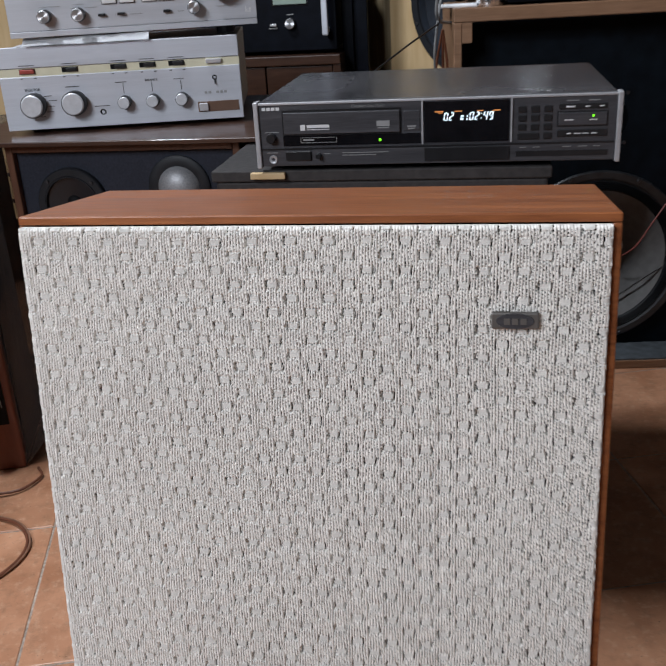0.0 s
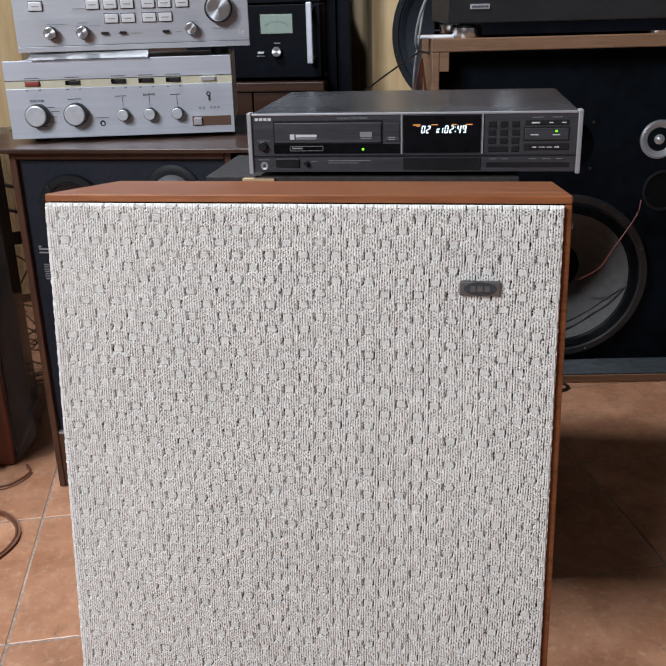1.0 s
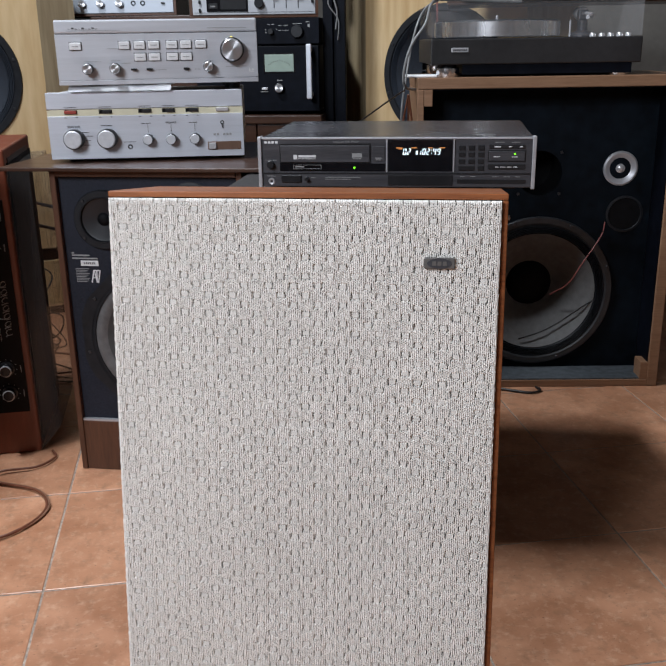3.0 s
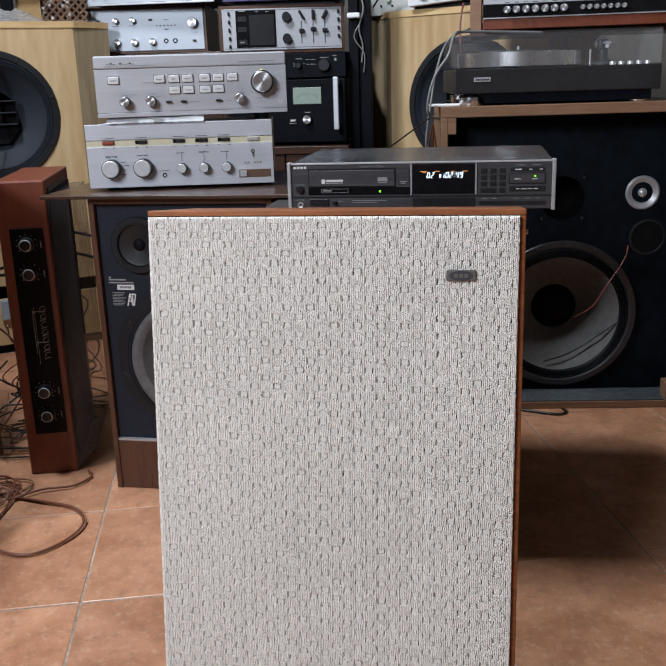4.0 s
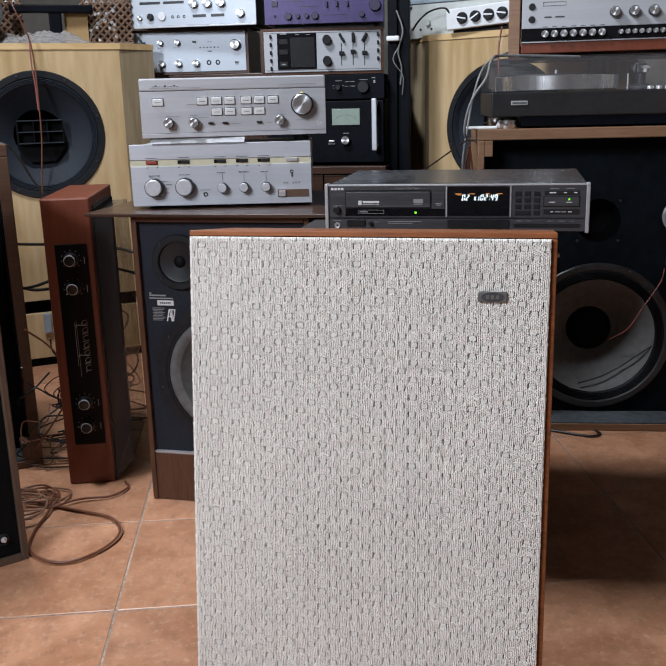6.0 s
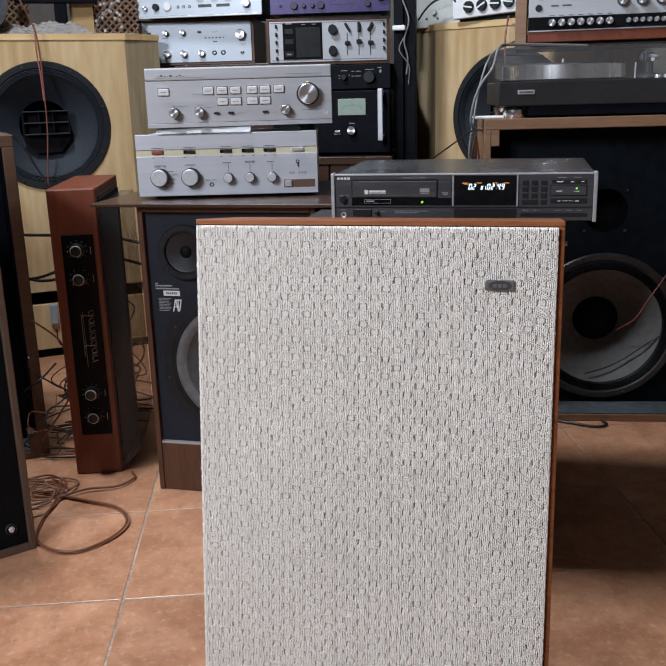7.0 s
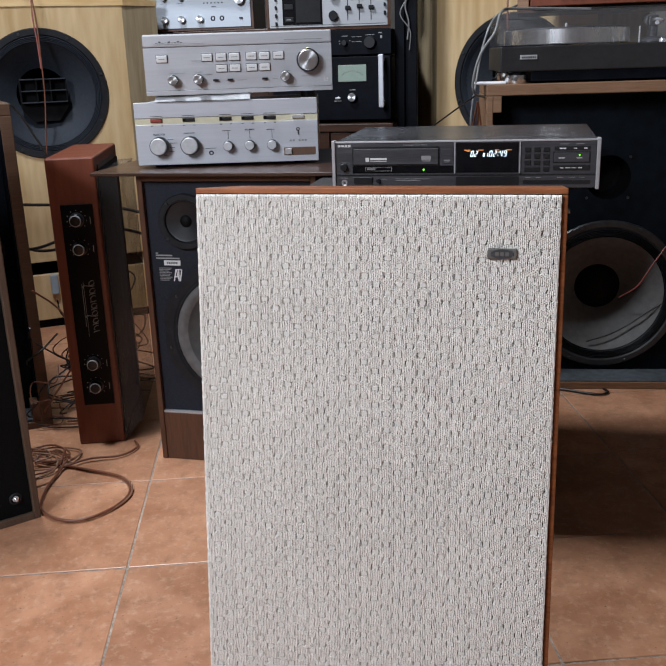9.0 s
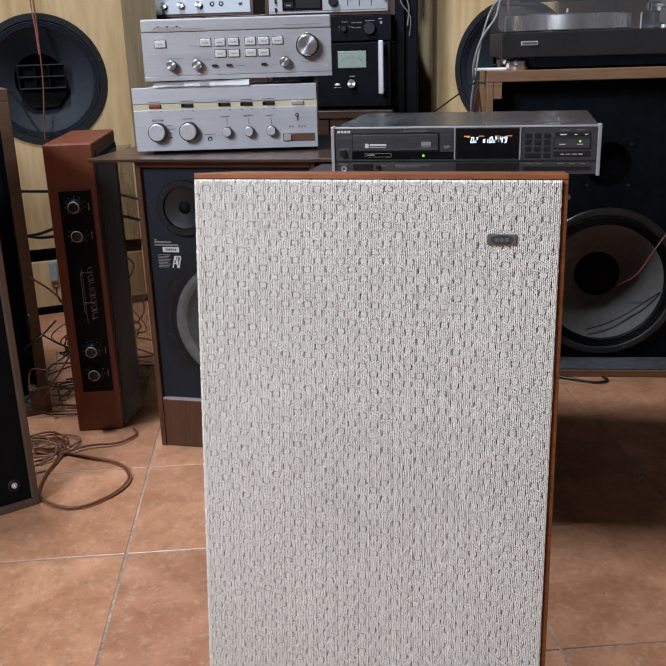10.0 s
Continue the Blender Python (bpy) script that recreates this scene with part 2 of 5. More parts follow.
def lathe(prof, c=(0, 0, 0), seg=40, bm=None, m=None):
    """Revolves (radius, forward) pairs about the y axis; forward is towards -y."""
    bm = bm or bmesh.new()
    m = m or Matrix()
    rings = []
    for r, f in prof:
        if r < 1e-6:
            rings.append([bm.verts.new(m @ Vector((c[0], c[1] - f, c[2])))])
        else:
            rings.append([bm.verts.new(m @ Vector((c[0] + r * math.cos(a), c[1] - f, c[2] + r * math.sin(a))))
                          for a in (2 * math.pi * i / seg for i in range(seg))])
    for p, q in zip(rings, rings[1:]):
        for i in range(seg):
            j = (i + 1) % seg
            vs = [p[i % len(p)], p[j % len(p)], q[j % len(q)], q[i % len(q)]]
            vs = list(dict.fromkeys(vs))
            if len(vs) > 2:
                bm.faces.new(vs)
    return bm


def prism(poly, z0, z1, bm=None):
    bm = bm or bmesh.new()
    lo = [bm.verts.new((x, y, z0)) for x, y in poly]
    hi = [bm.verts.new((x, y, z1)) for x, y in poly]
    n = len(poly)
    bm.faces.new(hi)
    bm.faces.new(lo[::-1])
    for i in range(n):
        bm.faces.new((lo[i], lo[(i + 1) % n], hi[(i + 1) % n], hi[i]))
    return bm


def plate(x0, x1, y0, y1, z0, z1, hx, hz, r, seg=40):
    """A board facing -y with a round hole through it."""
    bm = bmesh.new()
    edge = []
    turns = [2 * math.pi * (i + 0.5) / seg for i in range(seg)]
    turns += [math.atan2(z - hz, x - hx) % (2 * math.pi) for x in (x0, x1) for z in (z0, z1)]
    seg += 4
    for a in sorted(turns):
        dx, dz = math.cos(a), math.sin(a)
        k = min(((x1 if dx > 0 else x0) - hx) / dx if abs(dx) > 1e-9 else 9, ((z1 if dz > 0 else z0) - hz) / dz if abs(dz) > 1e-9 else 9)
        edge.append((hx + dx * r, hz + dz * r, hx + dx * k, hz + dz * k))
    rings = [[bm.verts.new((e[0 if inner else 2], y, e[1 if inner else 3])) for e in edge] for y in (y0, y1) for inner in (1, 0)]
    for i in range(seg):
        j = (i + 1) % seg
        bm.faces.new((rings[0][i], rings[0][j], rings[1][j], rings[1][i]))
        bm.faces.new((rings[2][j], rings[2][i], rings[3][i], rings[3][j]))
        bm.faces.new((rings[0][j], rings[0][i], rings[2][i], rings[2][j]))
        bm.faces.new((rings[1][i], rings[1][j], rings[3][j], rings[3][i]))
    return bm


def curve_points(pts, n=10):
    out = []
    p = [Vector(q) for q in pts]
    p = [2 * p[0] - p[1]] + p + [2 * p[-1] - p[-2]]
    for a, b, c, d in zip(p, p[1:], p[2:], p[3:]):
        for i in range(n):
            t = i / n
            out.append(0.5 * (2 * b + (c - a) * t + (2 * a - 5 * b + 4 * c - d) * t * t + (3 * b - a - 3 * c + d) * t ** 3))
    return out + [p[-2]]


def tube(pts, r, n=10, seg=8, bm=None):
    bm = bm or bmesh.new()
    ps = curve_points(pts, n)
    rings = []
    up = Vector((0.31, 0.2, 0.93))
    for i, p in enumerate(ps):
        d = (ps[min(i + 1, len(ps) - 1)] - ps[max(i - 1, 0)]).normalized()
        a = d.cross(up)
        a = a.normalized() if a.length > 1e-3 else d.cross(Vector((1, 0, 0))).normalized()
        b = d.cross(a)
        rings.append([bm.verts.new(p + r * (math.cos(2 * math.pi * k / seg) * a + math.sin(2 * math.pi * k / seg) * b)) for k in range(seg)])
    for p, q in zip(rings, rings[1:]):
        for k in range(seg):
            bm.faces.new((p[k], p[(k + 1) % seg], q[(k + 1) % seg], q[k]))
    bm.faces.new(rings[0][::-1])
    bm.faces.new(rings[-1])
    return bm


def cable(name, pts, r, material, label, n=10):
    return tagged(part(name, tube(pts, r, n), material, smooth=True), label, "cable")


def bars(items, y=-0.0006, t=0.0008):
    """Print on a panel: thin bars (x0, x1, z0, z1)."""
    bm = bmesh.new()
    for x0, x1, z0, z1 in items:
        box(x0, x1, y, y + t, z0, z1, bm=bm)
    return bm


def words(text, size, x, z, y, material, parent, name="lettering", thick=0.0003):
    cu = bpy.data.curves.new(name, "FONT")
    cu.body, cu.size, cu.extrude, cu.align_x = text, size, thick, "CENTER"
    tmp = bpy.data.objects.new(name, cu)
    me = bpy.data.meshes.new_from_object(tmp)
    bpy.data.objects.remove(tmp)
    me.materials.clear()
    me.materials.append(material)
    ob = new(name, me)
    ob.parent = parent
    ob.matrix_basis = pose(x, y, z, 90)
    return ob


def knob(parent, x, z, r, length, material, ring=None, name="knob", label="", pointer=None, y=0.0):
    if material in (chrome, knob_alu):
        material = spun
    k = part(name, lathe([(0, length), (r * 0.9, length), (r, length - r * 0.12), (r * 1.02, 0)], (x, y, z), 32), material, parent, label, True)
    if ring:
        part("knob_rim", lathe([(r * 0.98, length * 0.92), (r * 1.1, length * 0.8), (r * 1.12, 0)], (x, y, z), 32), ring, k, "", True)
    if pointer:
        part("pointer", box(x - r * 0.06, x + r * 0.06, y - length - 0.0008, y - length + 0.0004, z + r * 0.25, z + r * 0.85), pointer, k)
    return k


def screw_ring(parent, cx, cz, r, y, n, a0=0.4, size=0.004, name="screw"):
    me = None
    for i in range(n):
        a = a0 + 2 * math.pi * i / n
        if me is None:
            ob = part(name, lathe([(0, 0.003), (size * 0.8, 0.003), (size, 0.0015), (size, -0.002)], (0, 0, 0), 10), screw_black, parent)
            me = ob.data
        else:
            ob = new(name, me)
            ob.parent = parent
        ob.matrix_basis = pose(cx + r * math.cos(a), y, cz + r * math.sin(a))


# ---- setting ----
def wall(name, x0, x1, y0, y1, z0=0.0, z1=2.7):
    return tagged(part(name, box(x0, x1, y0, y1, z0, z1), plaster), "unseen plaster wall of the room, darkened to cut bounced light", "wall", kind="structure")


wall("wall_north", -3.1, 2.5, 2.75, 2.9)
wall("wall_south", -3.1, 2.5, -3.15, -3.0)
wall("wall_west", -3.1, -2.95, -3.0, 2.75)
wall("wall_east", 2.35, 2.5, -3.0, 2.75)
tagged(part("ceiling", box(-3.1, 2.5, -3.15, 2.9, 2.7, 2.8), plaster), "unseen plain plaster ceiling, darkened to cut bounced light", "ceiling", kind="structure")
floor = tagged(part("floor", box(-3.1, 2.5, -3.15, 2.9, -0.1, -0.002), grout), "terracotta tiled floor with grout joints", "floor", kind="structure")


# ---- white cloth-fronted loudspeaker ----
def grille_mesh(w, h, y):
    """Cloth with blocks of upright threads and staggered level floats."""
    nx, nz = int(w / 0.00043) + 1, int(h / 0.00062) + 1
    xs, zs = np.linspace(-w / 2, w / 2, nx), np.linspace(0.0, h, nz)
    X, Z = np.meshgrid(xs, zs)
    rng = np.random.RandomState(4)
    wob = 0.0006 * np.sin(X * 31 + 0.6) * np.sin(Z * 17) + 0.0004 * np.sin(Z * 43 + X * 9)
    U, V = X + wob, Z + 0.0007 * np.sin(X * 23 + Z * 6)
    P, Q = 0.0134, 0.0204
    col = np.floor(U / P)
    u = (U / P - col - 0.5) * P
    phase = np.where(col % 2 == 0, 0.0, 0.5)
    row = np.floor(V / Q + phase)
    v = (V / Q + phase - row - 0.5) * Q
    jit = rng.rand(256, 256)
    j = jit[(col.astype(int) % 256), (row.astype(int) % 256)]
    v = v + (j - 0.5) * 0.0007
    T = 0.0021
    U2 = U + 0.00014 * np.sin(V * 310 + 3 * col) + 0.00022 * np.sin(2 * np.pi * V / Q + np.pi * (col % 2)) * np.sign(u)
    lane = np.floor(U2 / T)
    thread = np.abs(np.cos(np.pi * (U2 / T - lane - 0.5))) ** 0.7
    beads = 0.5 + 0.5 * np.cos(2 * np.pi * V / 0.0026 + np.pi * (lane % 2) + 0.7 * col)
    rib = 0.0017 * np.minimum(1.0, 1.3 * thread) + 0.0005 * beads * thread - 0.0009
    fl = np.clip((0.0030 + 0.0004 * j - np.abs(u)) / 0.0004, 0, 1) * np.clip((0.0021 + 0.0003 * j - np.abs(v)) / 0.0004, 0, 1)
    flat = -0.0003 + 0.0009 * np.abs(np.cos(np.pi * v / 0.0016)) ** 0.6 - 16.0 * u * u
    hgt = rib * (1 - fl) + flat * fl
    bow = 0.0042 + 0.0003 * np.sin(v / 0.0055 * np.pi + 9 * j)
    slot = np.clip((0.0008 - np.abs(np.abs(u) - bow)) / 0.0004, 0, 1) * np.clip((0.0041 - np.abs(v + 0.0004)) / 0.0008, 0, 1)
    hgt -= 0.0034 * slot * (0.7 + 0.3 * j)
    loops = np.clip((0.0006 - np.abs(np.abs(v) - 0.003)) / 0.0004, 0, 1) * np.clip((0.0046 - np.abs(u)) / 0.0006, 0, 1)
    hgt -= 0.0011 * loops
    hgt += (rng.rand(*hgt.shape) - 0.5) * 0.0001
    for cx, cz, r in ((-0.085, 0.575, 0.062), (0.01, 0.29, 0.15)):
        d = np.hypot(X - cx, Z - cz)
        hgt -= 0.0007 * np.exp(-((d - r) / 0.005) ** 2) * np.clip((Z - cz) / r, 0, 1)
    e = np.minimum(np.minimum(X + w / 2, w / 2 - X), np.minimum(Z, h - Z))
    back = 0.003 * (1 - np.sqrt(np.clip(1 - (1 - np.clip((e + 0.0006 * np.sin(X * 900) * np.sin(Z * 700)) / 0.003, 0, 1)) ** 2, 0, 1)))
    Y = y - hgt + back
    co = np.stack([X, Y, Z], -1).reshape(-1, 3).astype(np.float32)
    i = np.arange(nx * nz).reshape(nz, nx)
    f = np.stack([i[:-1, :-1], i[:-1, 1:], i[1:, 1:], i[1:, :-1]], -1).reshape(-1, 4).astype(np.int32)
    hole = ((thread < 0.42) & (beads < 0.55) & (fl < 0.1)) | ((np.abs(np.abs(u) - bow) < 0.00026) & (np.abs(v + 0.0004) < 0.0031) & (j > 0.08))
    hole &= e > 0.003
    keep = ~hole[:-1, :-1].reshape(-1)
    f = f[keep]
    # Faces on the floats take the shade-toned copy.
    on_float = (fl[:-1, :-1].reshape(-1)[keep] > 0.5).astype(np.int32)
    me = bpy.data.meshes.new("grille_cloth")
    me.vertices.add(len(co))
    me.vertices.foreach_set("co", co.ravel())
    me.loops.add(f.size)
    me.loops.foreach_set("vertex_index", f.ravel())
    me.polygons.add(len(f))
    me.polygons.foreach_set("loop_start", np.arange(0, f.size, 4, dtype=np.int32))
    me.polygons.foreach_set("use_smooth", np.ones(len(f), dtype=bool))
    me.update(calc_edges=True)
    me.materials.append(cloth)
    me.materials.append(shaded_float)
    me.polygons.foreach_set("material_index", on_float)
    return me


def cloth_speaker():
    W, H, D = 0.43, 0.6975, 0.165
    lean = 7.2
    s = thing("loudspeaker", pose(0, -0.0872, 0.0209, -lean), "teak loudspeaker with cream woven grille cloth, leaning back", "loudspeaker")
    t = 0.0065
    part("top_panel", box(-W / 2, W / 2, 0, D, H - t, H, 0.0012), teak, s)
    part("bottom_panel", box(-W / 2, W / 2, 0, D, 0, t, 0.0012), teak, s)
    part("side_panel", box(-W / 2, -W / 2 + 0.0028, 0.0005, D, t, H - t - 0.0003, 0.0008), teak, s)
    part("side_panel", box(W / 2 - 0.0062, W / 2, 0.0005, D, t, H - t - 0.0003, 0.0012), teak, s)
    part("back_panel", box(-W / 2 + 0.0065, W / 2 - 0.0065, D - 0.02, D - 0.004, t, H - t), dark_wood, s)
    part("baffle_board", box(-W / 2 + 0.0065, W / 2 - 0.0065, 0.012, 0.024, t, H - t), black_paint, s)
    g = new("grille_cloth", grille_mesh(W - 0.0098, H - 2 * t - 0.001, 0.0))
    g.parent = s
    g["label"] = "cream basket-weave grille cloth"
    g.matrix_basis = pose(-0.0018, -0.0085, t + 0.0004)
    part("grille_frame", box(-W / 2 + 0.0036, W / 2 - 0.0072, -0.0042, 0.0, t + 0.0008, H - t - 0.0008), cloth, s)
    part("grille_backing", box(-W / 2 + 0.004, W / 2 - 0.0076, -0.0058, -0.0044, t + 0.0012, H - t - 0.0012), black_paint, s)
    bx, bz = 0.1465, 0.6262
    b = part("badge", box(bx - 0.016, bx + 0.016, -0.0135, 0.0, bz - 0.0058, bz + 0.0058, 0.0012), badge_metal, s, "small pewter badge with a black oval")
    part("badge_oval", lathe([(0, 0.0011), (0.0125, 0.0011), (0.013, 0)], (0, 0, 0), 28), cd_black, b).matrix_basis = Matrix.Translation((bx, -0.0131, bz)) @ Matrix.Diagonal((1, 1, 0.42, 1))
    bm = bmesh.new()
    for k in range(3):
        box(bx - 0.0075 + k * 0.0055, bx - 0.0035 + k * 0.0055, -0.0148, -0.0138, bz - 0.0022, bz + 0.0022, bm=bm)
    part("badge_emblem", bm, badge_metal, b)
    for x in (-0.16, 0.16):
        part("front_foot", box(x - 0.02, x + 0.02, 0.003, 0.03, -0.0175, 0.0), rubber, s)
    part("catch", lathe([(0, 0.003), (0.0025, 0.003), (0.003, 0)], (0, 0, 0), 12), grey_metal, s).matrix_basis = pose(W / 2, 0.02, 0.672, 0, 0, 90)
    return s


cloth_speaker()


# ---- disc player on its stand ----
def seven_segment(ch, x, z, w, h, t, bm, slant=0.16, y=-0.001):
    seg = {"0": "abcdef", "1": "bc", "2": "abged", "3": "abgcd", "4": "fgbc", "5": "afgcd", "6": "afgedc", "7": "abc", "8": "abcdefg", "9": "abcdfg"}[ch]
    g = t * 0.35
    rect = {"a": (g + t, w - g - t, h - t, h), "d": (g + t, w - g - t, 0, t), "g": (g + t, w - g - t, h / 2 - t / 2, h / 2 + t / 2),
            "f": (0, t, h / 2 + g, h - g), "e": (0, t, g, h / 2 - g), "b": (w - t, w, h / 2 + g, h - g), "c": (w - t, w, g, h / 2 - g)}
    for k in seg:
        x0, x1, z0, z1 = rect[k]
        vs = [bm.verts.new((x + px + slant * pz, y, z + pz)) for px, pz in ((x0, z0), (x1, z0), (x1, z1), (x0, z1))]
        bm.faces.new(vs)


def disc_player():
    W, H, D = 0.438, 0.078, 0.31
    p = thing("disc_player", pose(-0.158, 0.487, 0.642, 0, 0, 0.6), "charcoal compact disc player with lit display", "disc player")
    part("lid", box(0.004, W - 0.004, 0.012, D, 0.006, H - 0.001, 0.0015), cd_top, p, "dusty charcoal metal lid")
    part("front_panel", box(0.006, W - 0.006, 0.0, 0.012, 0.0, H, 0.001), cd_black, p)
    for x in (0.0, W - 0.006):
        part("end_trim", box(x, x + 0.006, -0.004, 0.014, -0.002, H + 0.001, 0.0012), grey_metal, p, "bright metal end trim")
    part("top_trim", box(0.006, W - 0.006, -0.002, 0.0, H - 0.003, H, 0.0006), grey_metal, p)
    for x in (0.206, 0.311):
        part("divider", box(x, x + 0.002, -0.003, 0.0, 0.024, H - 0.001), grey_metal, p)
    part("seam", box(0.006, W - 0.006, -0.0012, 0.0, 0.0205, 0.0225), cd_dark, p)
    tray = part("disc_tray", box(0.037, 0.180, -0.0035, 0.0, 0.0395, 0.0655, 0.0008), cd_black, p, "charcoal disc drawer")
    part("tray_gap", box(0.035, 0.182, -0.0008, 0.0004, 0.0375, 0.0685), cd_dark, p)
    part("emblem", bars([(0.058, 0.064, 0.044, 0.051), (0.066, 0.094, 0.047, 0.0505), (0.066, 0.094, 0.0445, 0.0453)], -0.0042), print_white, tray)
    part("emblem_disc", bars([(0.152, 0.168, 0.047, 0.0535), (0.153, 0.167, 0.0445, 0.0458)], -0.0042), print_grey, tray)
    part("black_band", box(0.035, 0.205, -0.001, 0.0002, 0.025, 0.0372), black_gloss, p)
    part("band_outline", bars([(0.057, 0.102, 0.0285, 0.029), (0.057, 0.102, 0.0345, 0.035), (0.057, 0.0575, 0.0285, 0.035), (0.1015, 0.102, 0.0285, 0.035), (0.06, 0.074, 0.031, 0.033)], -0.0016), print_grey, p)
    part("open_button", box(0.184, 0.204, -0.002, 0.0, 0.041, 0.064, 0.0006), cd_black, p)
    part("open_mark", bars([(0.189, 0.199, 0.045, 0.0465), (0.190, 0.198, 0.0425, 0.0436)], -0.0027), print_grey, p)
    led = part("led", lathe([(0, 0.002), (0.0013, 0.0016), (0.0018, 0)], (0.1555, -0.001, 0.0305), 14), led_green, p, "lit green indicator")
    d = part("display", box(0.2095, 0.3095, -0.0012, 0.0, 0.0255, 0.0735), black_gloss, p, "black display window with white digits")
    bm = bmesh.new()
    x = 0.232
    for ch, w in (("0", 0.0048), ("2", 0.0048), (" ", 0.007), ("0", 0.0032), ("1", 0.0032), ("0", 0.0048), ("2", 0.0048), (":", 0.0032), ("4", 0.0048), ("9", 0.0048)):
        if ch == ":":
            for z in (0.0525, 0.0575):
                box(x + 0.0012, x + 0.0022, -0.0016, -0.0012, z, z + 0.001, bm=bm)
        elif ch != " ":
            seven_segment(ch, x, 0.0508, w, 0.0098 if w > 0.004 else 0.0065, 0.0012, bm, y=-0.0016)
        x += w + (0.0018 if ch not in " :" else 0)
    part("digits", bm, digit_glow, d)
    part("orange_marks", bars([(0.222, 0.232, 0.061, 0.0622), (0.226, 0.231, 0.0595, 0.0603), (0.245, 0.254, 0.0612, 0.0622), (0.272, 0.279, 0.0612, 0.0622), (0.29, 0.2985, 0.0612, 0.0622)], -0.0018), orange_glow, d)
    part("display_flap", box(0.209, 0.3105, -0.002, 0.0, 0.003, 0.0195, 0.0006), cd_dark, p)
    for r in range(4):
        for c in range(3):
            if r == 3 and c == 1:
                continue
            w = 0.021 if (r == 3 and c == 0) else 0.0098
            part("key", box(0.3195 + c * 0.0148, 0.3195 + c * 0.0148 + w + (0.004 if w > 0.02 else 0), -0.0022, 0.0, 0.058 - r * 0.0105, 0.0655 - r * 0.0105, 0.0008), cd_dark, p)
    part("small_keys", box(0.366, 0.421, -0.002, 0.0, 0.0605, 0.0665, 0.0006), cd_dark, p)
    part("play_button", box(0.366, 0.421, -0.003, 0.0, 0.0415, 0.0565, 0.0009), cd_black, p)
    part("play_surround", box(0.3645, 0.4225, -0.0008, 0.0002, 0.04, 0.058), cd_dark, p)
    part("skip_button", box(0.365, 0.422, -0.002, 0.0, 0.0285, 0.0365, 0.0006), cd_dark, p)
    part("led", lathe([(0, 0.002), (0.0011, 0.0016), (0.0015, 0)], (0.4055, -0.003, 0.0525), 12), led_green, p, "lit green indicator")
    part("print", bars([(0.374, 0.384, 0.0625, 0.0642), (0.396, 0.401, 0.0627, 0.064), (0.412, 0.417, 0.0627, 0.064), (0.373, 0.383, 0.0475, 0.0487),
                        (0.401, 0.410, 0.0475, 0.0485), (0.376, 0.381, 0.0317, 0.033), (0.384, 0.392, 0.0319, 0.0328), (0.394, 0.401, 0.0319, 0.0328), (0.404, 0.41, 0.0317, 0.033)], -0.0034), print_white, p)
    part("print_upper", bars([(0.375, 0.389, 0.0695, 0.0704), (0.4, 0.413, 0.0695, 0.0704), (0.012, 0.03, 0.0418, 0.0424), (0.013, 0.027, 0.0165, 0.0172),
                              (0.322, 0.33, 0.0165, 0.0172), (0.338, 0.346, 0.0165, 0.0172), (0.372, 0.382, 0.0165, 0.0172), (0.39, 0.4, 0.0165, 0.0172), (0.407, 0.415, 0.0165, 0.0172),
                              (0.108, 0.165, 0.0148, 0.0156), (0.108, 0.15, 0.0118, 0.0126), (0.085, 0.093, 0.0142, 0.0149)], -0.0006), print_grey, p)
    part("maker_mark", bars([(0.0105 + 0.0058 * i, 0.0105 + 0.0058 * i + 0.0044, 0.0685, 0.0722) for i in range(4)]), print_white, p)
    words("Compact Disc Player", 0.0048, 0.142, 0.0697, -0.0006, print_grey, p)
    part("lower_slot", box(0.318, 0.424, -0.0008, 0.0002, 0.006, 0.0125), cd_dark, p)
    part("power_button", box(0.037, 0.069, -0.003, 0.0, 0.007, 0.0185, 0.0008), cd_dark, p)
    knob(p, 0.079, 0.0125, 0.0032, 0.008, cd_dark)
    knob(p, 0.0205, 0.0355, 0.0058, 0.009, cd_dark)
    part("jack", lathe([(0.002, 0.0), (0.003, 0.001), (0.0048, 0.0015), (0.0055, 0)], (0.0205, 0, 0.0085), 18), grey_metal, p)
    for x in (0.04, W - 0.04):
        for y in (0.05, D - 0.05):
            part("foot", lathe([(0, 0.014), (0.016, 0.014), (0.018, 0)], (0, 0, 0), 18), rubber, p).matrix_basis = pose(x, y, 0.0065, 90)
    return p


disc_player()


def stand():
    s = thing("speaker_box", pose(-0.22, 0.5, 0), "black speckled covered box with metal studs, used as stand", "box")
    part("body", box(0, 0.42, 0.0, 0.43, 0, 0.62, 0.004), speckle, s)
    part("top_board", box(-0.004, 0.424, -0.004, 0.444, 0.62, 0.6345, 0.002), speckle, s)
    part("edge_strip", box(0.05, 0.095, -0.012, -0.004, 0.625, 0.633, 0.001), pine, s)
    stud = None
    for x, z in ((0.014, 0.607), (0.014, 0.588), (0.014, 0.566), (0.034, 0.607), (0.036, 0.583), (0.052, 0.6), (0.03, 0.56)):
        if stud is None:
            ob = part("stud", lathe([(0, 0.0022), (0.0022, 0.0016), (0.003, 0)], (0, 0, 0), 10), grey_metal, s, "small worn metal stud")
            stud = ob.data
        else:
            ob = new("stud", stud)
            ob.parent = s
        ob.matrix_basis = pose(x, 0.0, z)
    return s


stand()


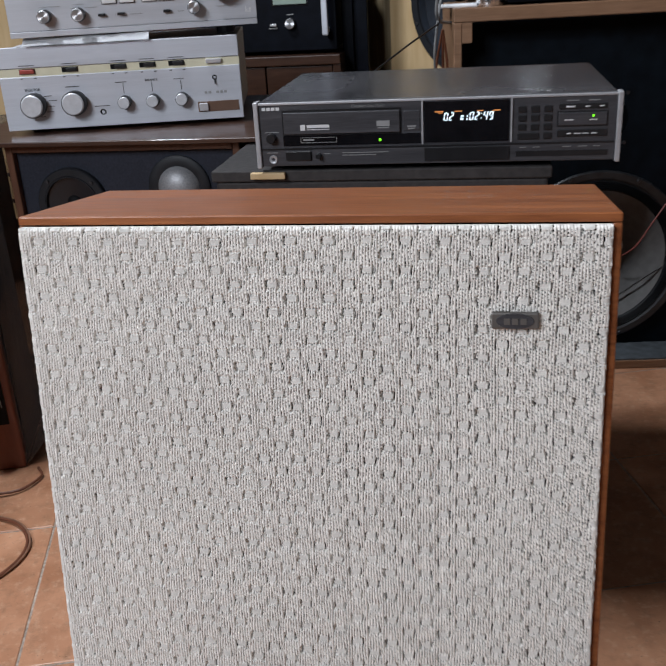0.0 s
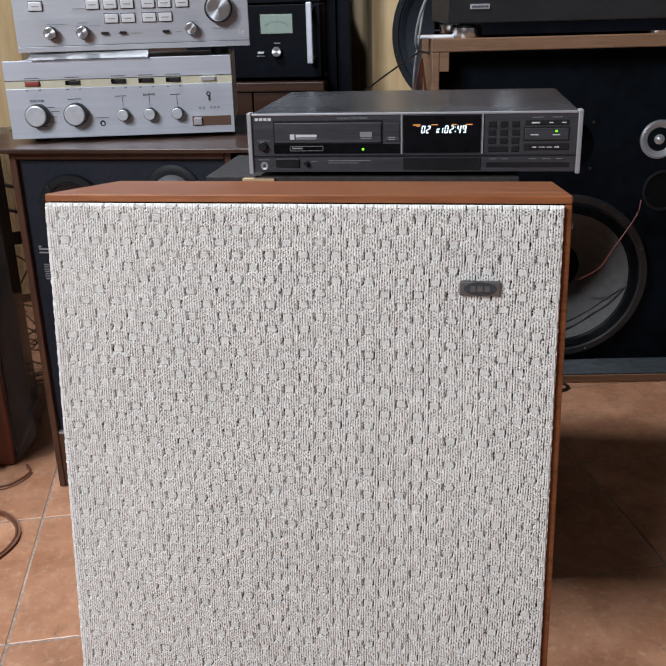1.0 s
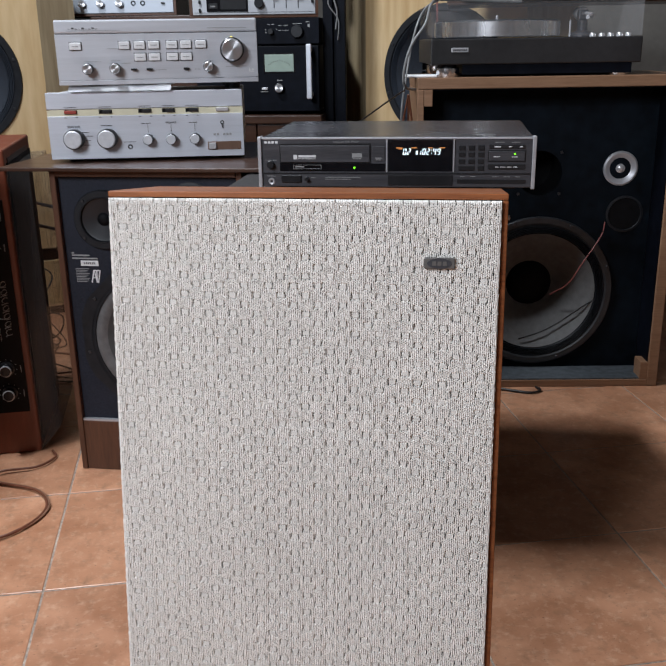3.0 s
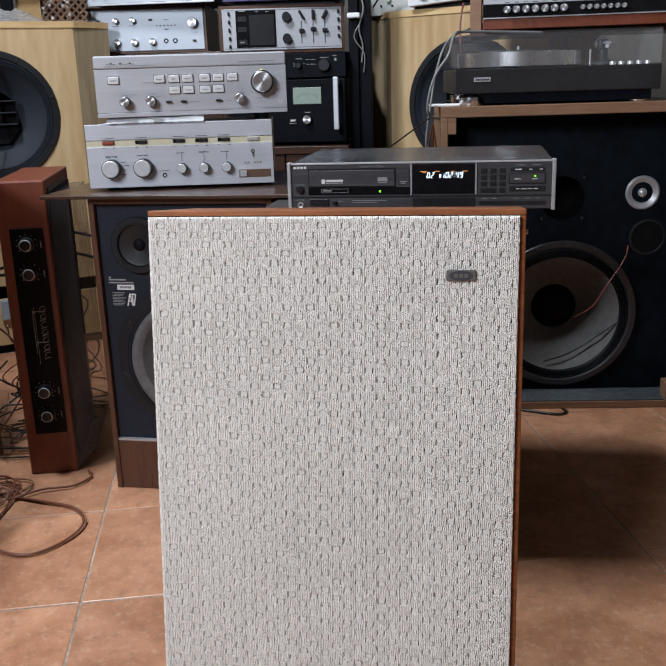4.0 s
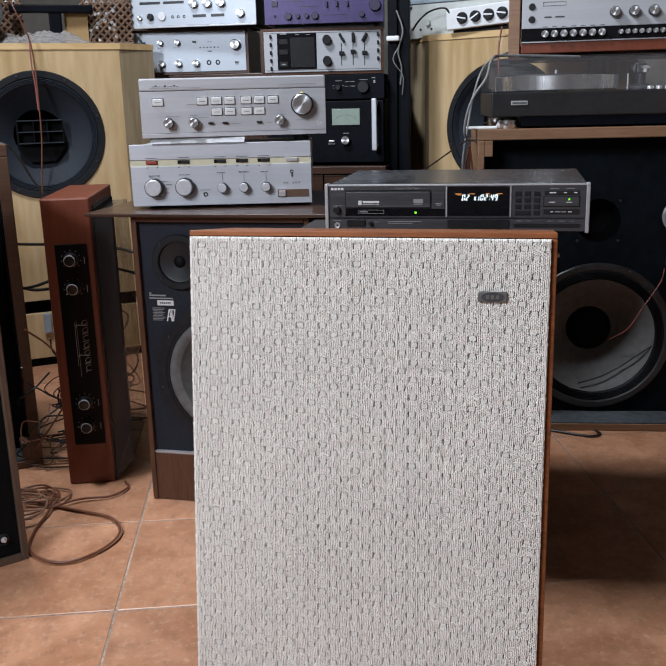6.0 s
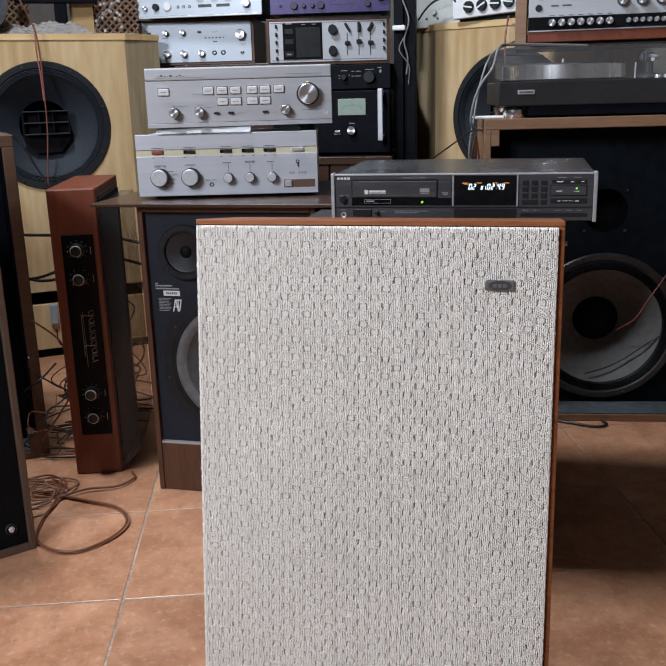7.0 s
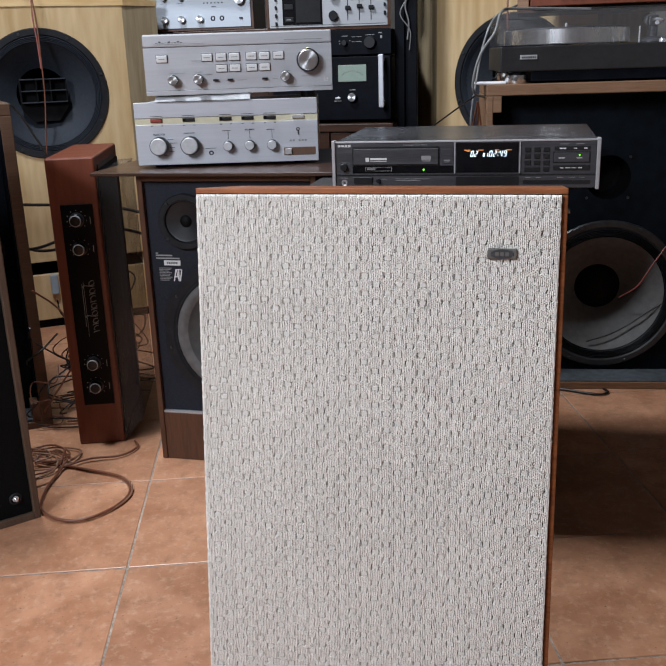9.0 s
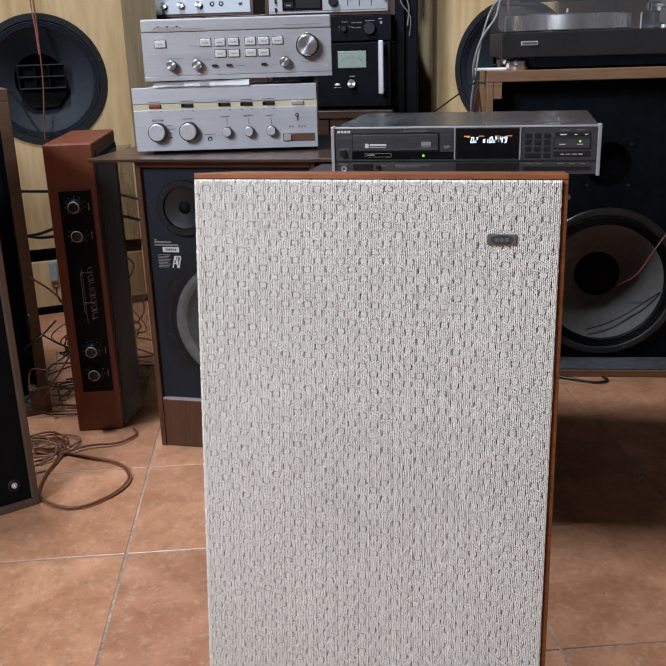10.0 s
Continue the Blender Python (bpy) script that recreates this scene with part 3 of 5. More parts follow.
# ---- loudspeaker with blue-black baffle ----
def driver(parent, x, z, y, r_frame, r_cone, depth, cone_mat, name, dome=0.0, roll=0.0, cap=0.0, seg=48, foam=None):
    d = part(name, lathe([(r_frame, -0.007), (r_frame, 0.003), (r_frame * 0.97, 0.005), (r_cone + roll, 0.005), (r_cone + roll * 0.98, 0.001)], (x, y, z), seg), rubber, parent, "", True)
    if roll:
        part("surround", lathe([(r_cone + roll, 0.002), (r_cone + roll * 0.75, 0.006), (r_cone + roll * 0.35, 0.006), (r_cone, 0.0)], (x, y, z), seg), foam or rubber, d, "", True)
    prof = [(r_cone, 0.0)]
    n = 14
    for i in range(1, n + 1):
        k = i / n
        prof.append((r_cone + (cap - r_cone) * k, -depth * (k ** 0.85)))
    part("cone", lathe(prof, (x, y, z), seg), cone_mat, d, "", True)
    if cap:
        part("dust_cap", lathe([(cap, -depth), (cap * 0.8, -depth + cap * 0.3), (cap * 0.4, -depth + cap * 0.45), (0, -depth + cap * 0.5)], (x, y, z), 28), cap_black, d, "", True)
    return d


foam_grey = mat("grey_foam", (0.13, 0.125, 0.125), 0.7, vary=0.2)
cone_sheen = mat("sheen_cone", (0.008, 0.009, 0.012), 0.42, vary=0.2)


def bookshelf_speaker():
    W, H, D = 0.382, 0.637, 0.31
    s = thing("floor_loudspeaker", pose(-0.6215, 0.695, 0), "walnut loudspeaker with bare blue-black baffle and drivers", "loudspeaker")
    t = 0.012
    part("side_panel", box(0, t, 0, D, 0, H, 0.002), walnut, s)
    part("side_panel", box(W - t, W, 0, D, 0, H, 0.002), walnut, s)
    part("top_panel", box(t, W - t, 0, D, H - t, H, 0.001), walnut, s)
    part("plinth", box(t, W - t, 0.003, D, 0, 0.112, 0.001), walnut, s)
    part("back_panel", box(t, W - t, D - 0.02, D - 0.001, 0.112, H - t), walnut, s)
    wx, wz, wr = 0.192, 0.296, 0.16
    part("baffle", plate(t, W - t, 0.012, 0.03, 0.1165, H - t, wx, wz, 0.128), baffle_blue, s)
    part("trim_strip", box(t, W - t, 0.004, 0.014, 0.112, 0.116), grey_metal, s, "pale metal strip along the baffle")
    w = driver(s, wx, wz, 0.012, 0.145, 0.11, 0.05, cone_dark, "woofer", roll=0.024, cap=0.042, foam=foam_grey)
    bm = bmesh.new()
    seg = 48
    rim_o, rim_i, rim_b = [], [], []
    for i in range(seg):
        a = 2 * math.pi * i / seg
        k = (a + math.pi / 8) % (math.pi / 4) - math.pi / 8
        ro = min(wr * 1.0 / math.cos(k), wr * 1.035)
        for lst, r, y in ((rim_b, ro, 0.0118), (rim_o, ro, 0.006), (rim_i, 0.141, 0.006)):
            lst.append(bm.verts.new((wx + r * math.cos(a), y, wz + r * math.sin(a))))
    for i in range(seg):
        j = (i + 1) % seg
        bm.faces.new((rim_b[i], rim_b[j], rim_o[j], rim_o[i]))
        bm.faces.new((rim_o[i], rim_o[j], rim_i[j], rim_i[i]))
    part("basket_flange", bm, rubber, w, "black eight-sided driver flange")
    screw_ring(w, wx, wz, 0.152, 0.0065, 8, 0.2, 0.0035)
    mx, mz = 0.098, 0.541
    m = driver(s, mx, mz, 0.0062, 0.058, 0.042, 0.005, cone_sheen, "midrange_driver", roll=0.004, cap=0.013)
    screw_ring(m, mx, mz, 0.052, 0.0015, 4, 0.75, 0.003)
    tw = part("tweeter", lathe([(0.05, -0.001), (0.05, 0.004), (0.047, 0.006), (0.03, 0.005), (0.022, 0.001)], (0.277, 0.012, 0.565), 36), rubber, s, "", True)
    part("mesh_guard", lathe([(0.034, 0.004), (0.031, 0.011), (0.024, 0.018), (0.013, 0.022), (0, 0.0235)], (0.277, 0.012, 0.565), 30), mesh_grey, tw, "domed metal mesh guard", True)
    part("label_print", bars([(0.031, 0.036, 0.471, 0.474), (0.031, 0.068, 0.4665, 0.4695), (0.031, 0.084, 0.4605, 0.4632)], 0.011), print_grey, s).location.x = -0.007
    part("label_plate", box(0.048, 0.085, 0.0105, 0.0122, 0.4465, 0.4575, 0.0006), print_white, s, "white number plate label").location.x = -0.007
    part("label_marks", bars([(0.055 + 0.0042 * i, 0.0575 + 0.0042 * i, 0.450, 0.4545) for i in range(6)], 0.0098), print_dark, s).location.x = -0.007
    part("fine_print", bars([(0.036, 0.064 - 0.003 * (i % 3), 0.44 - 0.0033 * i, 0.4411 - 0.0033 * i) for i in range(9)], 0.011), print_grey, s).location.x = -0.007
    bm = bmesh.new()
    for x0, x1 in ((0.068, 0.074), (0.079, 0.0745), (0.0795, 0.0795), (0.0815, 0.087)):
        vs = [bm.verts.new(c) for c in ((x0 - 0.0013, 0.0108, 0.4125), (x0 + 0.0013, 0.0108, 0.4125), (x1 + 0.0013, 0.0108, 0.4385), (x1 - 0.0013, 0.0108, 0.4385))]
        bm.faces.new(vs)
    box(0.0705, 0.079, 0.0104, 0.0112, 0.4215, 0.4238, bm=bm)
    box(0.074, 0.086, 0.0104, 0.0112, 0.4365, 0.4388, bm=bm)
    part("maker_emblem", bm, print_white, s).location.x = -0.007
    return s


bookshelf_speaker()
tagged(part("shelf_board", box(-0.712, -0.2, 0.672, 1.12, 0.638, 0.6455, 0.0015), dark_wood), "thin dark glossy wooden board lying on the loudspeaker", "shelf board")


# ---- silver amplifiers on the board ----
def lower_amplifier():
    W, H, D = 0.377, 0.127, 0.28
    a = thing("amplifier", pose(-0.63, 0.735, 0.652, 0, 0, 12.2), "silver integrated amplifier with cream switch strip and knobs", "amplifier", "stacked hi-fi units")
    part("case", box(0.004, W - 0.004, 0.006, D, 0.004, H - 0.004, 0.002), grey_metal, a)
    part("front_panel", box(0, W, 0, 0.008, 0, 0.0825, 0.001), silver, a)
    part("upper_panel", box(0, W, 0.0, 0.008, 0.0955, H, 0.001), silver, a)
    part("switch_strip", box(0, W, 0.0015, 0.008, 0.0825, 0.0955), cream, a, "cream switch strip")
    part("groove", box(0, W, 0.0004, 0.0016, 0.0951, 0.0959), print_dark, a)
    switches = (0.045, 0.1115, 0.1875, 0.233, 0.2785)
    for i, x in enumerate(switches):
        part("switch_well", box(x - 0.0125, x + 0.0125, 0.0008, 0.0018, 0.0862, 0.0938), cap_black, a)
        part("switch", box(x - 0.0115 + 0.006 * (i > 0), x + 0.0115, -0.0035, 0.003, 0.087, 0.093, 0.001), red_plastic if i == 0 else cd_dark, a, "red slide switch" if i == 0 else "black slide switch")
    part("power_switch", box(0.325, 0.349, -0.004, 0.003, 0.0868, 0.0935, 0.001), chrome, a)
    for x in (0.0485, 0.1125):
        knob(a, x, 0.039, 0.0172, 0.022, matte_knob, cd_dark)
    for x in (0.191, 0.236, 0.282):
        knob(a, x, 0.0357, 0.0092, 0.018, matte_knob, cd_dark)
        part("pointer_line", bars([(x - 0.0004, x + 0.0004, 0.049, 0.064)]), print_dark, a)
    part("jack", lathe([(0.001, -0.001), (0.003, 0.0005), (0.0045, 0.001), (0.005, 0)], (0.154, 0, 0.022), 16), cd_dark, a)
    part("jack", lathe([(0.001, -0.001), (0.0025, 0.0005), (0.0035, 0.001), (0.004, 0)], (0.336, 0, 0.065), 16), cd_dark, a)
    part("toggle_stem", box(0.3353, 0.3367, -0.004, 0.0, 0.055, 0.064), print_dark, a)
    part("power_window", box(0.3055, 0.371, -0.0012, 0.001, 0.0125, 0.0285, 0.0005), mat("brown_window", (0.14, 0.08, 0.055), 0.3), a)
    part("power_button", box(0.308, 0.322, -0.006, 0.0, 0.0145, 0.0265, 0.001), chrome, a)
    rows = [(x - 0.012, x + 0.012, 0.0985, 0.0995) for x in switches]
    rows += [(x + dx, x + dx + 0.004, 0.079, 0.0802) for x in switches for dx in (-0.012, 0.009)]
    rows += [(0.1, 0.122, 0.063, 0.0643), (0.179, 0.197, 0.0655, 0.0667), (0.271, 0.287, 0.0655, 0.0667), (0.142, 0.166, 0.031, 0.0319),
             (0.064, 0.077, 0.051, 0.052), (0.07, 0.084, 0.0437, 0.0447), (0.069, 0.079, 0.035, 0.036), (0.065, 0.077, 0.0265, 0.0275), (0.054, 0.062, 0.0195, 0.0205)]
    part("print", bars(rows), print_dark, a)
    words("SELECTOR", 0.0052, 0.0485, 0.0605, -0.0006, print_dark, a)
    words("BALANCE", 0.0046, 0.236, 0.0655, -0.0006, print_dark, a)
    part("model_mark", bars([(0.318 + 0.0062 * i, 0.3222 + 0.0062 * i, 0.0405, 0.0442) for i in range(6) if i != 2]), print_grey, a)
    for x in (0.04, W - 0.04):
        for y in (0.04, D - 0.05):
            part("foot", lathe([(0, 0.007), (0.013, 0.007), (0.014, -0.001)], (0, 0, 0), 16), rubber, a).matrix_basis = pose(x, y, 0, 90)
    return a


button_silver = mat("button_silver", (0.82, 0.82, 0.83), 0.35, 0.1, vary=0.04, bump=0)


def upper_amplifier():
    W, H, D = 0.38, 0.118, 0.3
    a = thing("amplifier", pose(-0.5985, 0.737, 0.792, 0, 0, 16.5), "champagne-silver amplifier with square push buttons and volume knob", "amplifier", "stacked hi-fi units")
    part("case", box(0.004, W - 0.004, 0.006, D, 0.002, H - 0.003, 0.002), grey_metal, a)
    part("front_panel", box(0, W, 0, 0.008, 0.009, 0.0925, 0.001), champagne, a)
    part("upper_panel", box(0, W, 0.0, 0.008, 0.0935, H, 0.003), champagne, a)
    part("lower_lip", box(0, W, -0.002, 0.008, 0.0, 0.0085, 0.001), champagne, a)
    part("groove", box(0.001, W - 0.001, 0.002, 0.006, 0.092, 0.094), print_dark, a)

    def button(x, z, w=0.0215, h=0.0135):
        b = part("button_frame", box(x - w / 2 - 0.0012, x + w / 2 + 0.0012, -0.0006, 0.001, z - h / 2 - 0.0012, z + h / 2 + 0.0012), print_dark, a)
        part("button", box(x - w / 2, x + w / 2, -0.005, 0.0, z - h / 2, z + h / 2, 0.0012), button_silver, b, "square bright push button")
        part("button_print", bars([(x - 0.006, x + 0.006, z - 0.001, z + 0.0004)], -0.0056), print_grey, b)

    button(0.0365, 0.071)
    for x in (0.127, 0.1555, 0.1825, 0.2165, 0.243, 0.2715):
        button(x, 0.0714, 0.0205, 0.0138)
    for x in (0.1555, 0.1825, 0.2165, 0.2425):
        button(x, 0.0495)
    for x in (0.0565, 0.1075, 0.2835):
        knob(a, x, 0.0295 + (x > 0.2) * 0.001, 0.0092, 0.02, chrome, cd_dark)
    v = knob(a, 0.3305, 0.0605, 0.0207, 0.024, chrome, cd_dark, "volume_knob", "turned metal volume knob")
    part("facets", bars([(0.33, 0.331, 0.047, 0.079)], -0.0248, 0.0006), knob_alu, v)
    part("pilot_light", lathe([(0, 0.0025), (0.003, 0.0015), (0.0034, 0)], (0.3305, -0.004, 0.0818), 12), lamp_yellow, a, "small yellow pilot light")
    for x in (0.142, 0.1715, 0.2415):
        part("toggle", box(x - 0.0055, x + 0.0055, -0.007, 0.001, 0.025, 0.029, 0.001), cd_dark, a)
    part("emblem", bars([(0.362, 0.3715, 0.0185, 0.0198), (0.3635, 0.3665, 0.021, 0.0225), (0.368, 0.3715, 0.021, 0.0245), (0.3625, 0.364, 0.0185, 0.027)]), print_white, a)
    part("print", bars([(0.05, 0.081, 0.0425, 0.0432), (0.1, 0.117, 0.0435, 0.0442), (0.096, 0.108, 0.0385, 0.0392), (0.118, 0.136, 0.0385, 0.0392), (0.094, 0.115, 0.0655, 0.0663),
                        (0.282, 0.294, 0.0405, 0.0412), (0.318, 0.345, 0.0288, 0.0296), (0.162, 0.174, 0.0252, 0.026), (0.184, 0.204, 0.0252, 0.026), (0.258, 0.268, 0.0252, 0.026),
                        (0.285, 0.36, 0.1005, 0.1015), (0.022, 0.122, 0.0985, 0.0991)], -0.0008), print_grey, a)
    part("maker_script", bars([(0.026 + 0.0062 * i, 0.0305 + 0.0062 * i, 0.1012 + 0.0006 * (i % 2), 0.1022 + 0.0022 * (i % 3 == 1)) for i in range(9)], -0.0008), print_dark, a)
    for x in (0.05, W - 0.05):
        for y in (0.05, D - 0.06):
            part("foot", lathe([(0, 0.013), (0.015, 0.013), (0.016, -0.001)], (0, 0, 0), 16), rubber, a).matrix_basis = pose(x, y, 0, 90)
    return a


lower_amplifier()
upper_amplifier()


def paper_sheet():
    bm = bmesh.new()
    n = 16
    rows = []
    for j in range(7):
        rows.append([bm.verts.new((0.195 * i / n, -0.009 + 0.022 * j - 0.006 * min(j, 1), 0.001 + 0.0006 * math.sin(i * 0.9 + j) * min(j, 1) + 0.0095 * min(1, j))) for i in range(n + 1)])
    for p, q in zip(rows, rows[1:]):
        for i in range(n):
            bm.faces.new((p[i], p[i + 1], q[i + 1], q[i]))
    f = bm.faces[:]
    bmesh.ops.solidify(bm, geom=f, thickness=-0.0009)
    ob = part("paper_sheet", bm, paper, smooth=True)
    ob.matrix_world = pose(-0.585, 0.745, 0.7795, 0, 0, 12.2)
    return tagged(ob, "folded white paper sheet lying on the amplifier", "paper")


paper_sheet()


# ---- upright console with smoked cover ----
def console():
    W, H, D = 0.105, 0.668, 0.33
    c = thing("record_console", pose(-0.849, 0.735, 0, 0, 0, 18), "red-brown wooden console standing on end with black control panel", "record console")
    part("body", box(0, W, 0, D, 0, H, 0.004), cherry, c)
    pn = part("control_panel", box(0.0225, W - 0.0135, -0.004, 0.002, 0.0995, 0.5675, 0.0008), panel_black, c, "black control panel with knobs")
    for z in (0.534, 0.4705, 0.2025, 0.146):
        k = part("knob_base", lathe([(0.0165, 0.001), (0.0165, 0.004), (0.012, 0.006)], (0.055, -0.004, z), 28), cd_dark, pn, "", True)
        part("knob", lathe([(0, 0.02), (0.0105, 0.02), (0.012, 0.018), (0.0135, 0.005)], (0.055, -0.004, z), 28), black_gloss, k, "black knob with a bright rim", True)
        part("knob_ring", lathe([(0.0108, 0.0202), (0.0123, 0.0196), (0.0127, 0.0175)], (0.055, -0.004, z), 28), grey_metal, k, "", True)
        bm = bmesh.new()
        for i in range(9):
            a = radians(-40 + i * 32.5)
            lathe([(0, 0.0008), (0.0011, 0.0006), (0.0012, 0)], (0.055 + 0.021 * math.cos(a), -0.004, z + 0.021 * math.sin(a)), 6, bm)
        part("scale_dots", bm, print_grey, k)
        part("knob_print", bars([(0.0835, 0.085, z - 0.01, z + 0.006)], -0.0046), print_grey, pn)
    bm = bmesh.new()
    for k, (stem, tail) in enumerate(((0.012, 1), (0, 0), (0, 0), (0, 0), (0.012, 1), (0, 0), (0, 0))):
        z = 0.391 - k * 0.0175
        pts = [(0.071 + 0.0062 * math.cos(a), -0.0045, z + 0.0052 * math.sin(a) + 0.002 * math.cos(a)) for a in (radians(30 + 40 * i) for i in range(9 if k not in (2, 6) else 6))]
        tube(pts, 0.0009, 3, 5, bm)
        tube([(0.077, -0.0045, z - 0.006), (0.071, -0.0045, z - 0.0075), (0.0645 - stem, -0.0045, z - 0.009 + stem * 0.3), (0.064 - stem, -0.0045, z - 0.011)], 0.001, 3, 5, bm)
    part("maker_script", bm, print_grey, pn)
    part("fine_print", bars([(0.0485, 0.0494, 0.29, 0.39), (0.0525, 0.0532, 0.265, 0.395)], -0.0046), print_grey, pn)
    bm = bmesh.new()
    for v in ((W, 0.004, 0.0), (W + 0.045, 0.02, 0.05), (W, 0.004, 0.628), (W + 0.042, 0.02, 0.632), (W, D - 0.01, 0.0), (W + 0.045, D - 0.03, 0.05), (W, D - 0.01, 0.628), (W + 0.042, D - 0.03, 0.632)):
        bm.verts.new(v)
    bm.verts.ensure_lookup_table()
    for q in ((0, 1, 3, 2), (1, 5, 7, 3), (5, 4, 6, 7), (2, 3, 7, 6), (0, 4, 5, 1)):
        bm.faces.new([bm.verts[i] for i in q])
    bmesh.ops.solidify(bm, geom=bm.faces[:], thickness=0.003)
    part("dust_cover", bm, smoke, c, "smoked acrylic dust cover")
    part("deck", box(W - 0.004, W + 0.004, 0.02, D - 0.02, 0.02, H - 0.03), black_paint, c)
    part("hinge_slot", box(W - 0.002, W + 0.002, 0.03, D - 0.05, H - 0.034, H - 0.02), cd_dark, c)
    return c


console()


# ---- black open-fronted loudspeaker with turntable ----
BW = pose(0.045, 1.23, 0, 0, 0, 7.2)


def big_black_speaker():
    W, H, D, R = 0.646, 0.78, 0.28, 0.095
    s = thing("open_loudspeaker", BW, "black loudspeaker in an oak-edged cabinet with bare woofer", "loudspeaker")
    part("top_panel", box(0.014, W, 0, D, H - 0.026, H, 0.002), oak, s)
    part("side_panel", box(0.014, 0.03, 0, D, 0, H - 0.0263, 0.002), oak, s)
    part("side_panel", box(W - 0.026, W, 0, D, 0, H - 0.0263, 0.002), oak, s)
    part("bottom_panel", box(0.03, W - 0.026, 0, D, 0, 0.018, 0.001), oak, s)
    part("dusty_ledge", box(0.031, W - 0.027, 0.004, R, 0.018, 0.0215), dust_ledge, s, "dusty grey ledge below the baffle")
    part("corner_block", box(0.03, 0.05, 0.001, 0.05, 0.715, H - 0.0263, 0.001), oak, s)
    part("corner_block", box(W - 0.046, W - 0.026, 0.001, 0.05, 0.018, 0.065, 0.001), oak, s)
    for x in (0.0302, W - 0.0285):
        part("inner_lining", box(x, x + 0.0022, 0.006, R, 0.0215, H - 0.0265), black_paint, s)
    part("top_lining", box(0.033, W - 0.029, 0.006, R, H - 0.029, H - 0.0265), black_paint, s)
    part("back_panel", box(0.03, W - 0.026, D - 0.015, D - 0.001, 0.018, H - 0.0265), black_paint, s)
    x0, x1 = 0.033, W - 0.029
    wx, wz, wr = 0.338, 0.232, 0.199
    part("baffle", plate(x0, x1, R, R + 0.02, 0.0215, 0.46, wx, wz, 0.165, 56), baffle_black, s)
    part("baffle_left", box(x0, 0.27, R, R + 0.02, 0.46, H - 0.0295), baffle_black, s)
    part("baffle_middle", plate(0.27, 0.46, R, R + 0.02, 0.46, 0.64, 0.332, 0.541, 0.056, 44), baffle_black, s)
    part("baffle_top", box(0.27, x1, R, R + 0.02, 0.64, H - 0.0295), baffle_black, s)
    part("baffle_right", box(0.46, x1, R, R + 0.02, 0.46, 0.64), baffle_black, s)
    w = part("woofer", lathe([(wr, -0.001), (wr, 0.005), (wr * 0.985, 0.008), (0.183, 0.008), (0.178, 0.004)], (wx, R, wz), 64), cast_black, s, "fifteen-inch grey paper woofer", True)
    prof = [(0.178, 0.004)]
    for i in range(5):
        prof += [(0.175 - i * 0.004, 0.006), (0.173 - i * 0.004, 0.002)]
    part("surround", lathe(prof, (wx, R, wz), 64), rubber, w, "", True)
    prof = []
    n = 36
    for i in range(n + 1):
        k = i / n
        prof.append((0.155 + (0.06 - 0.155) * k, 0.002 - 0.095 * k ** 0.95 + (0.0011 if i % 2 else 0)))
    part("cone", lathe(prof, (wx, R, wz), 64), cone_grey, w, "ribbed grey paper cone", True)
    part("dust_cap", lathe([(0.062, -0.093), (0.05, -0.082), (0.025, -0.074), (0, -0.072)], (wx, R, wz), 32), cap_black, w, "", True)
    screw_ring(w, wx, wz, 0.192, R - 0.008, 8, 0.35, 0.0045)
    screw_ring(s, 0.332, 0.541, 0.073, R, 4, 0.78, 0.004, "port_screw")
    part("port_tube", lathe([(0.056, 0.0), (0.056, -0.12)], (0.332, R, 0.541), 44), cap_black, s, "open black port")
    part("port_back", lathe([(0, -0.12), (0.058, -0.12)], (0.332, R, 0.541), 44), cap_black, s)
    t = part("tweeter", lathe([(0.043, 0.0), (0.043, 0.005), (0.039, 0.008), (0.034, 0.007), (0.022, -0.004), (0.012, -0.006)], (0.533, R, 0.551), 40), grey_metal, s, "round bright horn tweeter", True)
    part("bullet", lathe([(0.012, -0.008), (0.011, 0.004), (0.006, 0.009), (0, 0.011)], (0.533, R, 0.551), 24), chrome, t, "", True)
    p2 = part("port_ring", lathe([(0.047, 0.0), (0.047, 0.003), (0.042, 0.004), (0.04, 0.0)], (0.553, R, 0.435), 40), rubber, s, "", True)
    part("port_hole", lathe([(0, 0.0006), (0.04, 0.0006)], (0.553, R, 0.435), 40), cap_black, p2)
    ps = [(0.505, R - 0.004, 0.415), (0.495, R - 0.012, 0.38), (0.45, R - 0.02, 0.31), (0.42, R - 0.01, 0.255), (0.385, R + 0.03, 0.215)]
    part("voice_wire", tube(ps, 0.0016), cable_red, s, "pink driver wire", True)
    ps = [(0.512, R - 0.002, 0.28), (0.517, R - 0.004, 0.25), (0.5, R, 0.225), (0.505, R - 0.002, 0.2), (0.49, R + 0.0, 0.205), (0.44, R + 0.012, 0.165), (0.41, R + 0.018, 0.14), (0.36, R + 0.012, 0.115), (0.3, R, 0.1)]
    part("voice_wire", tube(ps, 0.0018), cable_black, s, "black driver wire", True)
    return s


big_black_speaker()


